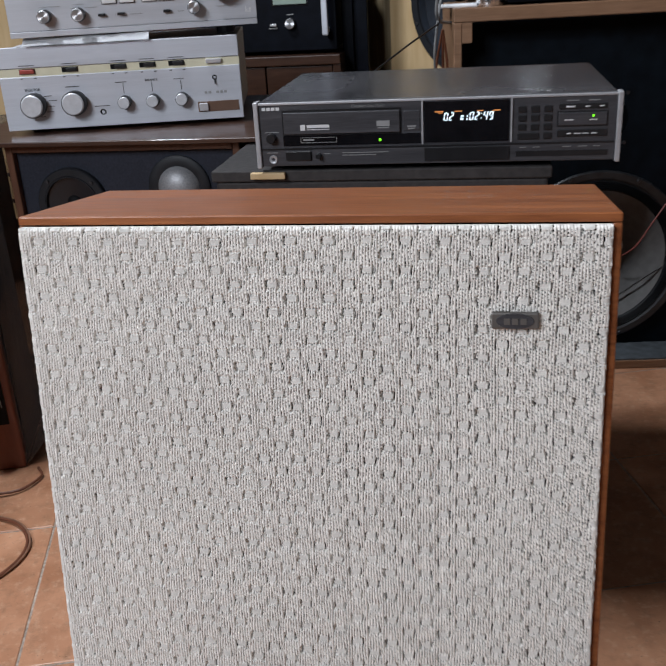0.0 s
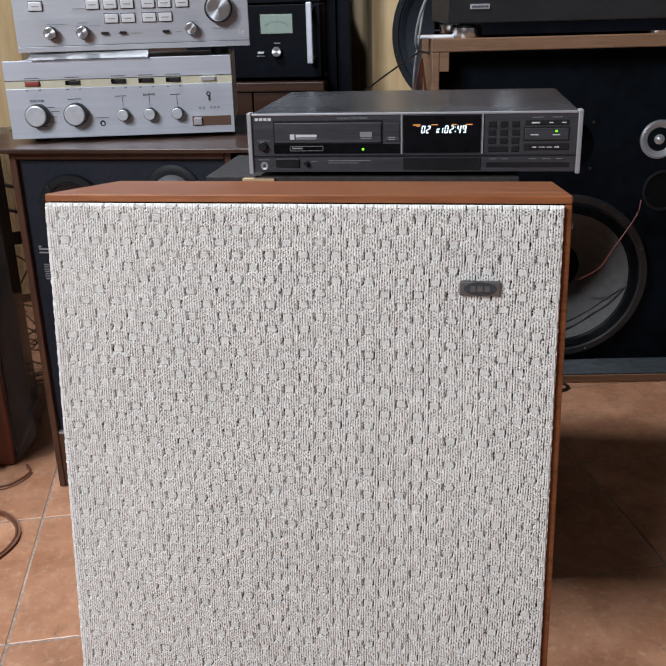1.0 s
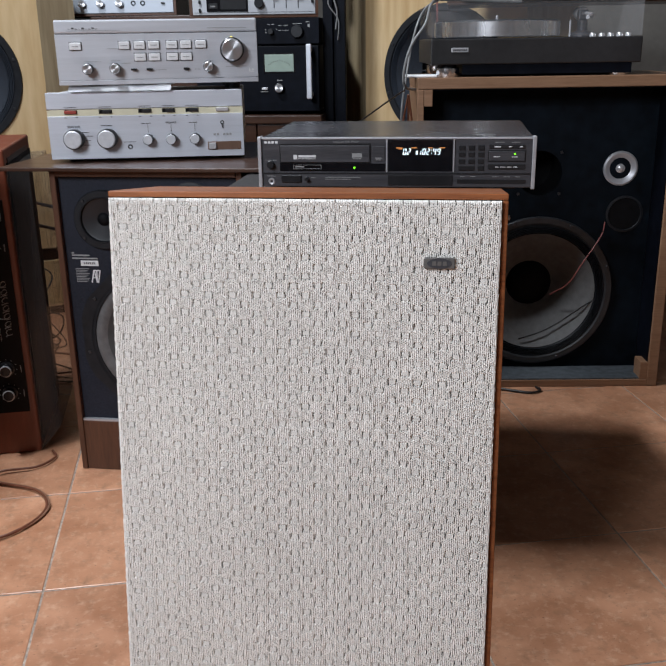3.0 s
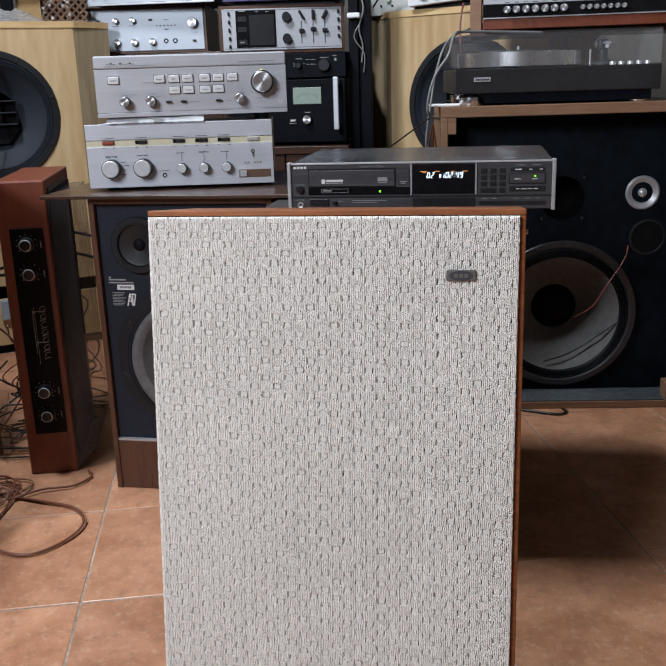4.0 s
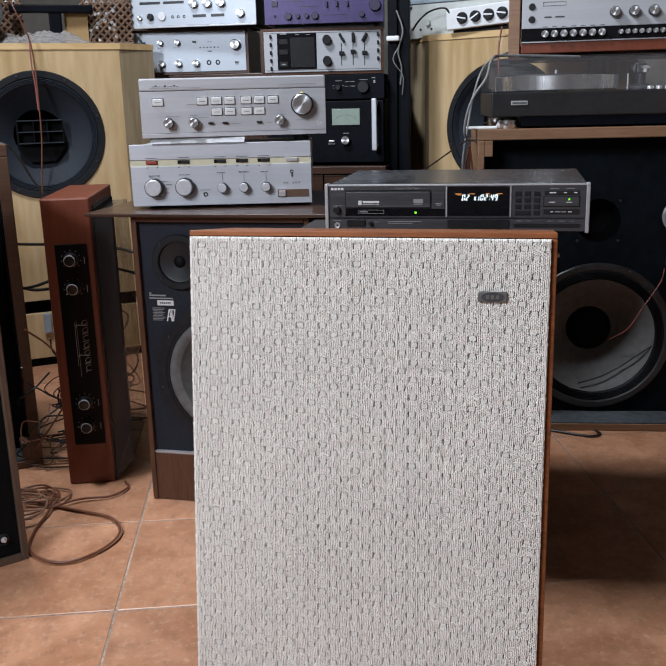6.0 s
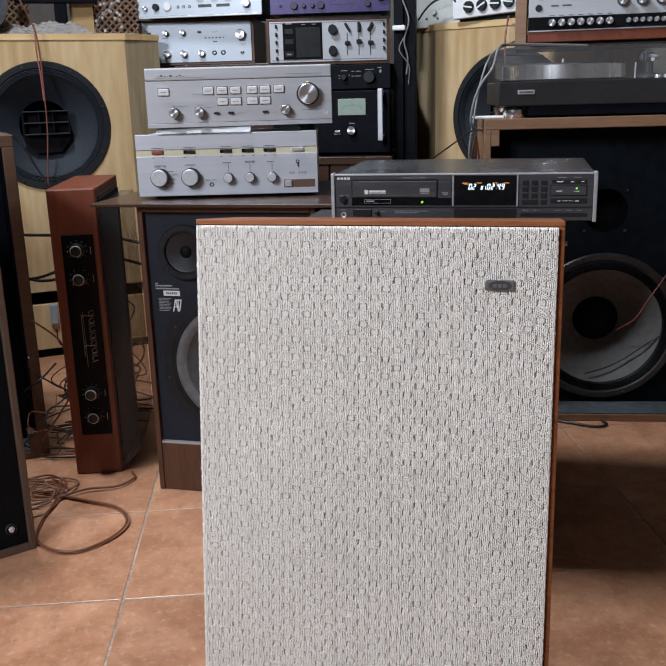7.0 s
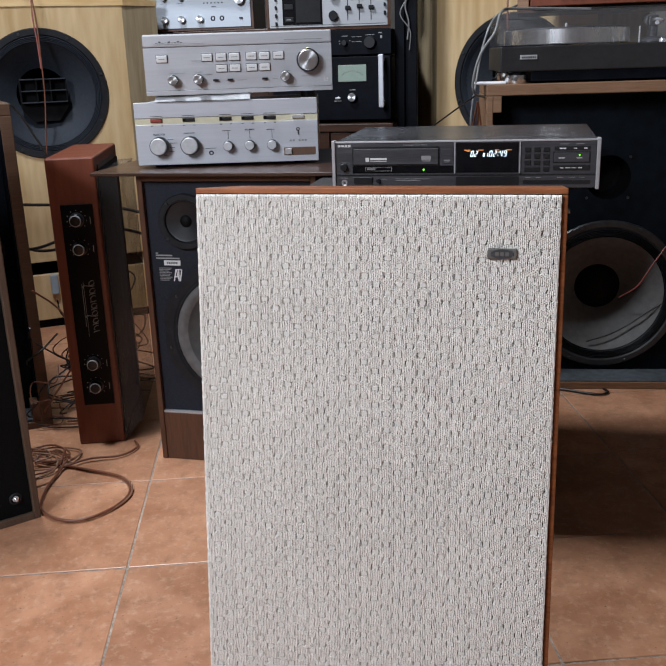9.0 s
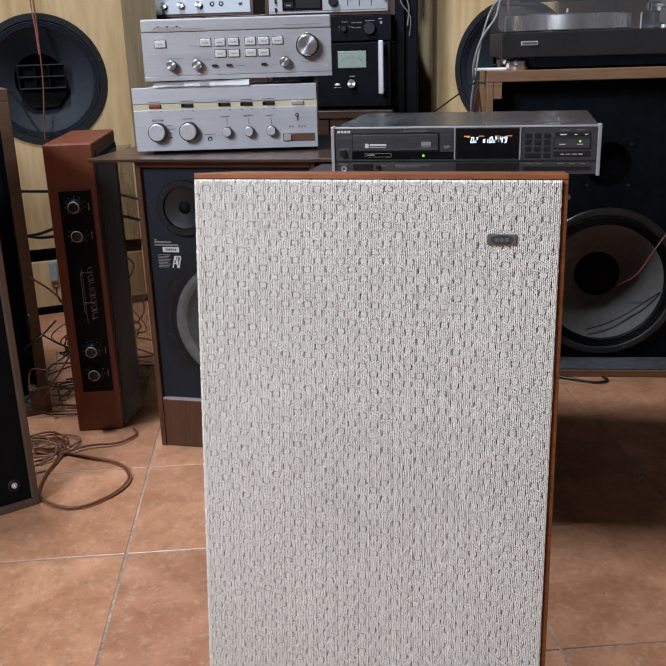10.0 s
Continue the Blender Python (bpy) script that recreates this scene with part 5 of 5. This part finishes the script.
def rack():
    r = thing("equipment_rack", pose(-0.26, 1.86, 0), "tall black metal equipment rack with hanging wires", "rack")
    for x in (0.0, 0.038):
        for y in (0.0, 0.3):
            part("post", box(x, x + 0.03, y, y + 0.03, 0, 1.2, 0.002), black_paint, r)
    part("side_sheet", box(0.004, 0.064, 0.012, 0.018, 0.03, 1.19), black_paint, r)
    part("back_sheet", box(0.0, 0.068, 0.331, 0.336, 0.0, 1.2), black_paint, r)
    part("wire_bundle", tube([(0.03, -0.012, 1.12), (0.05, -0.02, 1.06), (0.035, -0.015, 1.0), (0.045, -0.01, 0.95), (0.04, -0.006, 0.9)], 0.0025), cable_grey, r, "loose grey wires", True)
    part("wire_bundle", tube([(0.04, -0.01, 1.02), (0.02, -0.02, 0.975), (0.048, -0.015, 0.93), (0.05, -0.012, 0.9), (0.046, -0.006, 0.87)], 0.0018), cable_grey, r, "loose grey wires", True)
    part("plug", box(0.0, 0.04, -0.03, 0.0, 1.03, 1.045, 0.004), paper, r)
    return r


rack()


# ---- shelf with the silver tube amplifier above the turntable ----
def shelf_stand():
    s = thing("shelf_stand", pose(0.118, 1.44, 0), "rough wooden shelf stand holding a silver amplifier", "shelf")
    part("shelf_board", box(0, 0.76, 0.07, 0.31, 0.948, 0.962, 0.002), dark_wood, s)
    for y in (0.08, 0.27):
        part("post", box(0.72, 0.755, y, y + 0.035, 0, 0.9477, 0.002), pine, s)
    part("base_rail", box(0.72, 0.755, 0.1153, 0.2697, 0.0, 0.04, 0.002), pine, s)
    part("end_block", box(0.0, 0.03, 0.074, 0.3, 0.9623, 1.12, 0.002), oak, s)
    return s


shelf_stand()


def tube_amp():
    W, H = 0.46, 0.15
    a = thing("stereo_amplifier", pose(0.153, 1.45, 0.9623, 0, 0, 1.5), "silver stereo amplifier with black knob strip and wooden base", "amplifier")
    part("wooden_base", box(0, W, 0.002, 0.28, 0.0, 0.026, 0.002), cherry, a)
    part("case", box(0.003, W - 0.003, 0.01, 0.28, 0.0263, H, 0.002), black_paint, a)
    part("front_panel", box(0, W, 0.0, 0.01, 0.061, H, 0.001), white_panel, a)
    part("knob_strip", box(0, W, 0.0005, 0.01, 0.029, 0.061, 0.001), black_gloss, a, "black strip of small knobs")
    part("lower_trim", box(0, W, -0.002, 0.01, 0.0263, 0.029), grey_metal, a)
    for i in range(7):
        knob(a, 0.059 + i * 0.0235, 0.0465, 0.0088, 0.014, chrome, None)
    for i in range(7):
        knob(a, 0.246 + i * 0.0168, 0.046, 0.0058, 0.012, chrome, None)
    for x in (0.229, 0.275, 0.322, 0.37, 0.417):
        knob(a, x, 0.094, 0.0115, 0.022, chrome, cd_dark)
    for z in (0.114, 0.083):
        part("jack", lathe([(0, 0.003), (0.008, 0.003), (0.009, 0.0)], (0.025, 0, z), 18), cd_dark, a)
    part("name_frame", bars([(0.052, 0.109, 0.1145, 0.1155), (0.052, 0.109, 0.1235, 0.1245), (0.052, 0.053, 0.1145, 0.1245), (0.108, 0.109, 0.1145, 0.1245)]), print_dark, a)
    part("print", bars([(0.056, 0.074, 0.086, 0.0895), (0.083, 0.106, 0.086, 0.0895)] + [(0.053 + i * 0.0235, 0.065 + i * 0.0235, 0.0635, 0.065) for i in range(7)]), print_dark, a)
    return a


tube_amp()


# ---- small things on the pine boxes ----
def switch_box():
    s = thing("switch_box", pose(-0.085, 1.945, 1.062, 0, -3.0, -20), "small white switch box with four black knobs", "switch box")
    W = 0.232
    part("case", box(0, W, 0, 0.09, 0.0, 0.062, 0.003), white_plastic, s)
    for i in range(4):
        k = part("knob", lathe([(0, 0.012), (0.0145, 0.012), (0.0165, 0.009), (0.017, 0)], (0.056 + i * 0.044, 0, 0.031), 28), rubber, s, "", True)
        part("pointer", box(-0.015, 0.015, -0.0128, -0.0118, -0.0022, 0.0022), white_plastic, k).matrix_basis = pose(0.056 + i * 0.044, 0, 0.031, 0, (14, -28, 6, 12)[i])
    part("foot", box(0.01, W - 0.01, 0.03, 0.085, -0.017, 0.0005), rubber, s)
    return s


def grey_deck():
    s = thing("tape_deck", pose(-0.235, 2.06, 1.0458, 0, 0, -20), "pale grey tape deck standing on the pine box", "tape deck")
    part("case", box(0, 0.38, 0.004, 0.24, 0.0, 0.15, 0.003), light_grey, s)
    part("front_panel", box(0.001, 0.379, 0.0, 0.0038, 0.001, 0.106, 0.001), light_grey, s)
    part("upper_panel", box(0.001, 0.379, -0.004, 0.0038, 0.108, 0.149, 0.001), glass_grey, s)
    part("button", box(0.012, 0.03, -0.004, 0, 0.092, 0.102, 0.001), cd_dark, s)
    for x in (0.06, 0.1):
        part("screw", lathe([(0, 0.002), (0.0035, 0.002), (0.004, 0)], (x, 0, 0.028), 12), cd_dark, s)
    knob(s, 0.088, 0.047, 0.009, 0.01, light_grey, None)
    return s


light_grey = mat("light_grey_paint", (0.5, 0.52, 0.5), 0.5, vary=0.08)
glass_grey = mat("grey_glass_strip", (0.3, 0.36, 0.42), 0.2, vary=0.1)
switch_box()
grey_deck()


def film_bag():
    bm = bmesh.new()
    nx, ny = 46, 16
    rows = []
    for j in range(ny + 1):
        row = []
        for i in range(nx + 1):
            x, y = 0.36 * i / nx, 0.14 * j / ny
            e = min(i, nx - i) / 9.0
            f = min(j, ny - j) / 4.0
            k = min(1, e) * min(1, f)
            z = k * (0.028 + 0.028 * noise.noise(Vector((x * 17, y * 22, 1.3))) + 0.014 * noise.noise(Vector((x * 60, y * 60, 4)))) + 0.001
            row.append(bm.verts.new((x + 0.006 * noise.noise(Vector((y * 40, x * 40, 7))), y, max(0.0006, z))))
        rows.append(row)
    for p, q in zip(rows, rows[1:]):
        for i in range(nx):
            bm.faces.new((p[i], p[i + 1], q[i + 1], q[i]))
    ob = part("plastic_bag", bm, plastic_film, smooth=True)
    ob.matrix_world = pose(-1.515, 1.615, 1.0548, 0, 0, 31)
    return tagged(ob, "crumpled clear plastic bag lying on the pine box", "plastic bag")


film_bag()


def lattice_basket(m, W, H, n, name_label):
    s = thing("lattice_basket", m, name_label, "basket")
    d = W / n
    rows = int(H / d)
    for sgn in (1, -1):
        bm = bmesh.new()
        for i in range(-rows, n + rows):
            pts = []
            for j in range(rows * 2 + 1):
                x = (i + sgn * j / 2 + (0 if sgn > 0 else rows)) * d
                z = j * d / 2
                if 0 <= x <= W and z <= H:
                    pts.append((x, -0.002 * sgn * (1 if (i + j) % 2 else -1), z + 0.006))
            if len(pts) > 1:
                tube(pts, d * 0.17, 2, 6, bm)
        ob = part("weave", bm, rattan, s, "", True)
        ob["kind"] = "stuff"
    part("rim", box(0, W, -0.006, 0.006, 0, 0.01, 0.003), rattan, s)
    part("lining", box(0.002, W - 0.002, 0.02, 0.16, 0.0, H, 0.01), dark_wood, s)
    return s


rattan = mat("brown_rattan", (0.2, 0.12, 0.08), 0.45, vary=0.3, scale=40)
lattice_basket(pose(-1.30, 1.87, 1.0548, 0, 0, 25), 0.17, 0.15, 7, "brown woven lattice basket on the pine box")
lattice_basket(pose(-1.56, 1.715, 1.0548, 0, 0, 31), 0.12, 0.15, 5, "small brown woven lattice basket on the pine box")


def glass_beads():
    s = thing("bead_string", pose(-1.16, 1.8, 1.0548), "clear faceted glass beads hanging over the basket", "beads")
    rng = random.Random(3)
    me = None
    for i in range(16):
        if me is None:
            bm = bmesh.new()
            bmesh.ops.create_icosphere(bm, subdivisions=1, radius=0.006)
            ob = part("bead", bm, chrome, s)
            me = ob.data
        else:
            ob = new("bead", me)
            ob.parent = s
        ob.matrix_basis = pose(-0.06 + 0.07 * (i / 15) + rng.uniform(-0.03, 0.03), rng.uniform(-0.006, 0.03), 0.006 + rng.random() * 0.1)
    part("strand", tube([(-0.09, 0.02, 0.0), (-0.06, 0.0, 0.05), (-0.02, 0.0, 0.08), (0.02, 0.02, 0.12)], 0.002), cable_grey, s)
    return s


glass_beads()


def loose_driver():
    s = thing("loose_driver", pose(-1.505, 1.56, 1.0548, 0, 0, 50), "loose grey loudspeaker driver standing on the pine box", "loudspeaker driver")
    part("basket", lathe([(0.1, -0.06), (0.1, 0.0), (0.098, 0.004), (0.078, 0.004), (0.075, -0.002)], (0, 0, 0.1), 40), light_dark, s, "", True)
    part("ring", lathe([(0.075, 0.0), (0.073, 0.004), (0.07, 0.0)], (0, 0, 0.1), 40), chrome, s, "", True)
    part("cone", lathe([(0.07, 0.0), (0.03, -0.04), (0, -0.03)], (0, 0, 0.1), 40), cone_black, s, "", True)
    return s


carton_brown = mat("brown_card", (0.36, 0.23, 0.1), 0.8, vary=0.08)
light_dark = mat("dark_grey_cast", (0.07, 0.072, 0.08), 0.5, vary=0.2)
loose_driver()


def black_holder():
    s = thing("desk_stand", pose(-1.315, 1.735, 1.0548, 0, 0, 31), "black plastic desk stand on a round foot", "stand")
    part("foot", lathe([(0, 0.02), (0.02, 0.018), (0.036, 0.006), (0.038, 0)], (0, 0, 0), 28), rubber, s, "", True).matrix_basis = pose(0, 0.06, 0.0, -90)
    part("stem", box(-0.02, 0.02, 0.05, 0.07, 0.018, 0.11, 0.006), black_paint, s)
    part("bar", box(-0.14, 0.12, 0.045, 0.075, 0.1, 0.125, 0.004), black_paint, s)
    return s


black_holder()
tagged(part("carton", box(0, 0.075, 0, 0.05, 0, 0.12, 0.001), carton_brown), "plain yellow-brown carton on the pine box", "carton").matrix_world = pose(-1.335, 1.825, 1.0548, 0, 0, 28)
tagged(part("paper_slip", box(0, 0.075, 0, 0.05, 0, 0.006, 0.002), paper), "small white paper pad on the cabinet top", "paper").matrix_world = BW @ pose(-0.012, 0.03, 0.78)


def power_strip():
    s = thing("power_adapter", pose(-1.30, 1.64, 0, 0, 0, 31), "pale blue plug adapter beside the pine box", "adapter")
    part("case", box(0, 0.05, -0.06, -0.02, 0.0, 0.05, 0.004), rubber, s)
    part("plug_body", box(0.002, 0.045, -0.055, -0.025, 0.05, 0.235, 0.006), blue_plastic, s)
    return s


blue_plastic = mat("pale_blue_plastic", (0.3, 0.4, 0.48), 0.4, vary=0.1)
power_strip()

# ---- cables ----
cable("hanging_wire", [(-1.40, 1.6, 1.2), (-1.368, 1.585, 1.149), (-1.342, 1.595, 1.08), (-1.334, 1.6, 1.044), (-1.331, 1.603, 0.975), (-1.331, 1.603, 0.9), (-1.333, 1.602, 0.77), (-1.344, 1.595, 0.632), (-1.35, 1.59, 0.5), (-1.33, 1.57, 0.25), (-1.3, 1.5, 0.004)], 0.0022, cable_brown, "red and clear speaker wire hanging in front of the driver")
cable("hanging_wire", [(-1.345, 1.61, 1.08), (-1.34, 1.602, 1.044), (-1.34, 1.6, 0.99), (-1.335, 1.6, 0.93), (-1.334, 1.602, 0.85)], 0.0022, cable_red, "red speaker wire hanging in front of the driver")
cable("wire", [(-1.55, 1.38, 0.775), (-1.376, 1.421, 0.76), (-1.338, 1.442, 0.731), (-1.304, 1.462, 0.657), (-1.279, 1.476, 0.591), (-1.26, 1.48, 0.45), (-1.24, 1.48, 0.2), (-1.22, 1.47, 0.004)], 0.0035, cable_black, "black speaker wire drooping before the pine box")
cable("power_cable", [(-1.4, 1.2, 0.50), (-1.2, 1.15, 0.5), (-1.05, 1.12, 0.505), (-0.95, 1.12, 0.51), (-0.8, 1.13, 0.48), (-0.72, 1.14, 0.46), (-0.66, 1.15, 0.4), (-0.6, 1.18, 0.3)], 0.004, cable_black, "black cable running behind the console")
cable("power_cable", [(-1.35, 1.05, 0.4), (-1.15, 1.04, 0.4), (-1.08, 1.04, 0.405), (-1.0, 1.05, 0.43), (-0.9, 1.1, 0.45), (-0.75, 1.14, 0.4), (-0.66, 1.16, 0.33), (-0.6, 1.18, 0.2)], 0.004, cable_black, "black cable running behind the console")
cable("power_cable", [(-1.3, 1.06, 0.42), (-1.16, 1.05, 0.41), (-1.08, 1.05, 0.395), (-1.0, 1.06, 0.405), (-0.93, 1.1, 0.42)], 0.004, cable_black, "black cable running behind the console")
cable("signal_cable", [(-0.71, 1.05, 0.6), (-0.66, 1.03, 0.605), (-0.64, 1.02, 0.58), (-0.645, 1.02, 0.53), (-0.62, 1.02, 0.5)], 0.004, cable_brown, "brown cable behind the loudspeaker")
cable("signal_cable", [(-0.15, 1.4, 0.63), (-0.05, 1.35, 0.7), (0.015, 1.25, 0.745), (0.03, 1.21, 0.755), (0.028, 1.225, 0.77)], 0.002, cable_black, "grey signal cable beside the turntable")
cable("signal_cable", [(0.062, 1.3, 0.75), (0.03, 1.24, 0.76), (0.028, 1.22, 0.80), (0.045, 1.22, 0.855), (0.075, 1.23, 0.9), (0.088, 1.26, 0.945), (0.12, 1.34, 0.955), (0.3, 1.42, 0.95)], 0.0032, cable_grey, "grey signal cable looped beside the turntable")
cable("signal_cable", [(0.02, 1.3, 0.62), (0.02, 1.26, 0.7), (0.03, 1.26, 0.78), (0.045, 1.28, 0.87), (0.07, 1.32, 0.935), (0.12, 1.4, 0.965)], 0.0026, cable_grey, "grey cable behind the grey one")
for dx in (0.0, 0.018, 0.03):
    cable("thin_lead", [(0.012 + dx, 1.36, 0.4), (0.014 + dx, 1.33, 0.55), (0.02 + dx * 0.8, 1.3, 0.66), (0.035, 1.28, 0.74)], 0.0026, cable_brown, "thin brown lead behind the disc player")
cable("deck_lead", [(-0.2, 2.0, 1.07), (-0.175, 1.985, 1.1), (-0.14, 1.96, 1.122), (-0.09, 1.94, 1.128), (-0.07, 1.95, 1.1)], 0.003, cable_black, "black lead from the switch box")
cable("switch_lead", [(0.09, 1.87, 1.06), (0.085, 1.85, 1.03), (0.082, 1.84, 0.99), (0.085, 1.84, 0.9)], 0.003, cable_red, "red wire hanging from the switch box")
cable("floor_wire", [(0.2, 1.27, 0.004), (0.3, 1.235, 0.004), (0.36, 1.22, 0.004), (0.385, 1.24, 0.004), (0.375, 1.262, 0.004)], 0.003, cable_black, "black wire on the floor by the cabinet")

loop = [(-0.93, 0.66, 0.006), (-0.85, 0.64, 0.006), (-0.75, 0.62, 0.006), (-0.66, 0.6, 0.006), (-0.61, 0.55, 0.006), (-0.603, 0.49, 0.006), (-0.63, 0.43, 0.006), (-0.67, 0.405, 0.006), (-0.72, 0.415, 0.006), (-0.76, 0.45, 0.006), (-0.79, 0.53, 0.006), (-0.8, 0.6, 0.008), (-0.82, 0.68, 0.012), (-0.88, 0.72, 0.01)]
loop = [(x - 0.016, y - 0.017, z) for x, y, z in loop]
cable("speaker_cable", loop, 0.0026, cable_brown, "brown twin speaker cable looped on the tiles")
cable("speaker_cable", [(p[0] - 0.003 * math.cos(i * 0.6), p[1] + 0.005, p[2] - 0.002) for i, p in enumerate(loop[:11])], 0.0024, cable_clear, "copper-coloured cable looped on the tiles")
rng = random.Random(11)
for n in range(6):
    cx, cy = -0.9 + rng.uniform(-0.05, 0.05), 0.62 + rng.uniform(-0.06, 0.06)
    rx, ry, a0 = rng.uniform(0.04, 0.09), rng.uniform(0.03, 0.07), rng.uniform(0, 6)
    pts = [(cx + rx * math.cos(a0 + i * 0.75) + rng.uniform(-0.01, 0.01), cy + ry * math.sin(a0 + i * 0.75) + rng.uniform(-0.01, 0.01), 0.006 + 0.005 * (n % 3) + 0.004 * rng.random()) for i in range(9 + n % 4)]
    cable("coiled_cable", pts, rng.uniform(0.0016, 0.0026), (cable_clear, cable_brown, cable_clear)[n % 3], "coiled brown speaker cable heaped on the tiles")
cable("speaker_cable", [(-0.82, 0.6, 0.008), (-0.78, 0.65, 0.008), (-0.72, 0.68, 0.006), (-0.7, 0.73, 0.006), (-0.72, 0.76, 0.006)], 0.0026, cable_brown, "brown speaker cable on the tiles")
pale_blue = mat("pale_blue_plastic", (0.3, 0.36, 0.42), 0.4, vary=0.08)
for n in range(34):
    x0, y0 = -0.95 + rng.uniform(-0.05, 0.06), 0.88 + rng.uniform(-0.08, 0.3)
    top = rng.uniform(0.12, 0.34)
    pts = [(x0 + 0.045 * math.sin(i * 1.3 + n) + 0.012 * i * rng.uniform(-1, 1), y0 + 0.03 * math.cos(i * 1.1 + n) + rng.uniform(-0.02, 0.02),
            max(0.005, top * max(0, 1 - i / 6.5) + 0.02 * rng.random())) for i in range(9)]
    cable("tangled_wire", pts, rng.uniform(0.0013, 0.0026), (cable_black, cable_black, cable_black, cable_brown)[n % 4], "tangled dark wires behind the console")
for n in range(3):
    x0, y0 = -0.72 + rng.uniform(-0.03, 0.05), 1.3 + rng.uniform(-0.1, 0.2)
    pts = [(x0 + 0.09 * math.sin(i * 0.7 + n * 2), y0 + 0.06 * math.cos(i * 0.9 + n), 0.005 + 0.02 * rng.random()) for i in range(6)]
    cable("tangled_wire", pts, 0.0032, cable_black, "tangled dark wires on the tiles")
tagged(part("mains_plug", box(-0.012, 0.012, -0.016, 0.001, -0.034, 0.034, 0.004), pale_blue), "pale blue mains plug on the pine box", "plug").matrix_world = pose(-1.398, 1.624, 0.151, 0, 0, 35)
plug = tagged(part("cable_clip", lathe([(0, 0.012), (0.004, 0.012), (0.005, 0.0)], (0, 0, 0), 12), white_plastic), "white plug tip on the console side", "plug")
plug.matrix_world = pose(-0.852, 0.76, 0.62, 0, 0, 90)

# ---- floor tiles ----
TILE = 0.34
bm = box(-TILE / 2 + 0.0016, TILE / 2 - 0.0016, -TILE / 2 + 0.0016, TILE / 2 - 0.0016, -0.006, 0.0, 0.0018)
tile_mesh = None
turn = Matrix.Rotation(radians(17), 4, "Z")
org = Vector((-0.505, 0.262, 0))
for i in range(-11, 12):
    for j in range(-12, 12):
        c = org + turn @ Vector(((i + 0.5) * TILE, (j + 0.5) * TILE, 0))
        if not (-2.86 < c.x < 2.26 and -2.91 < c.y < 2.66):
            continue
        if tile_mesh is None:
            ob = part("tile", bm, terracotta, floor)
            tile_mesh = ob.data
        else:
            ob = new("tile", tile_mesh)
            ob.parent = floor
        q = random.randint(0, 3)
        ob.matrix_basis = Matrix.Translation((c.x, c.y, -0.0003 - 0.0006 * random.random())) @ turn @ Matrix.Rotation(q * math.pi / 2, 4, "Z")
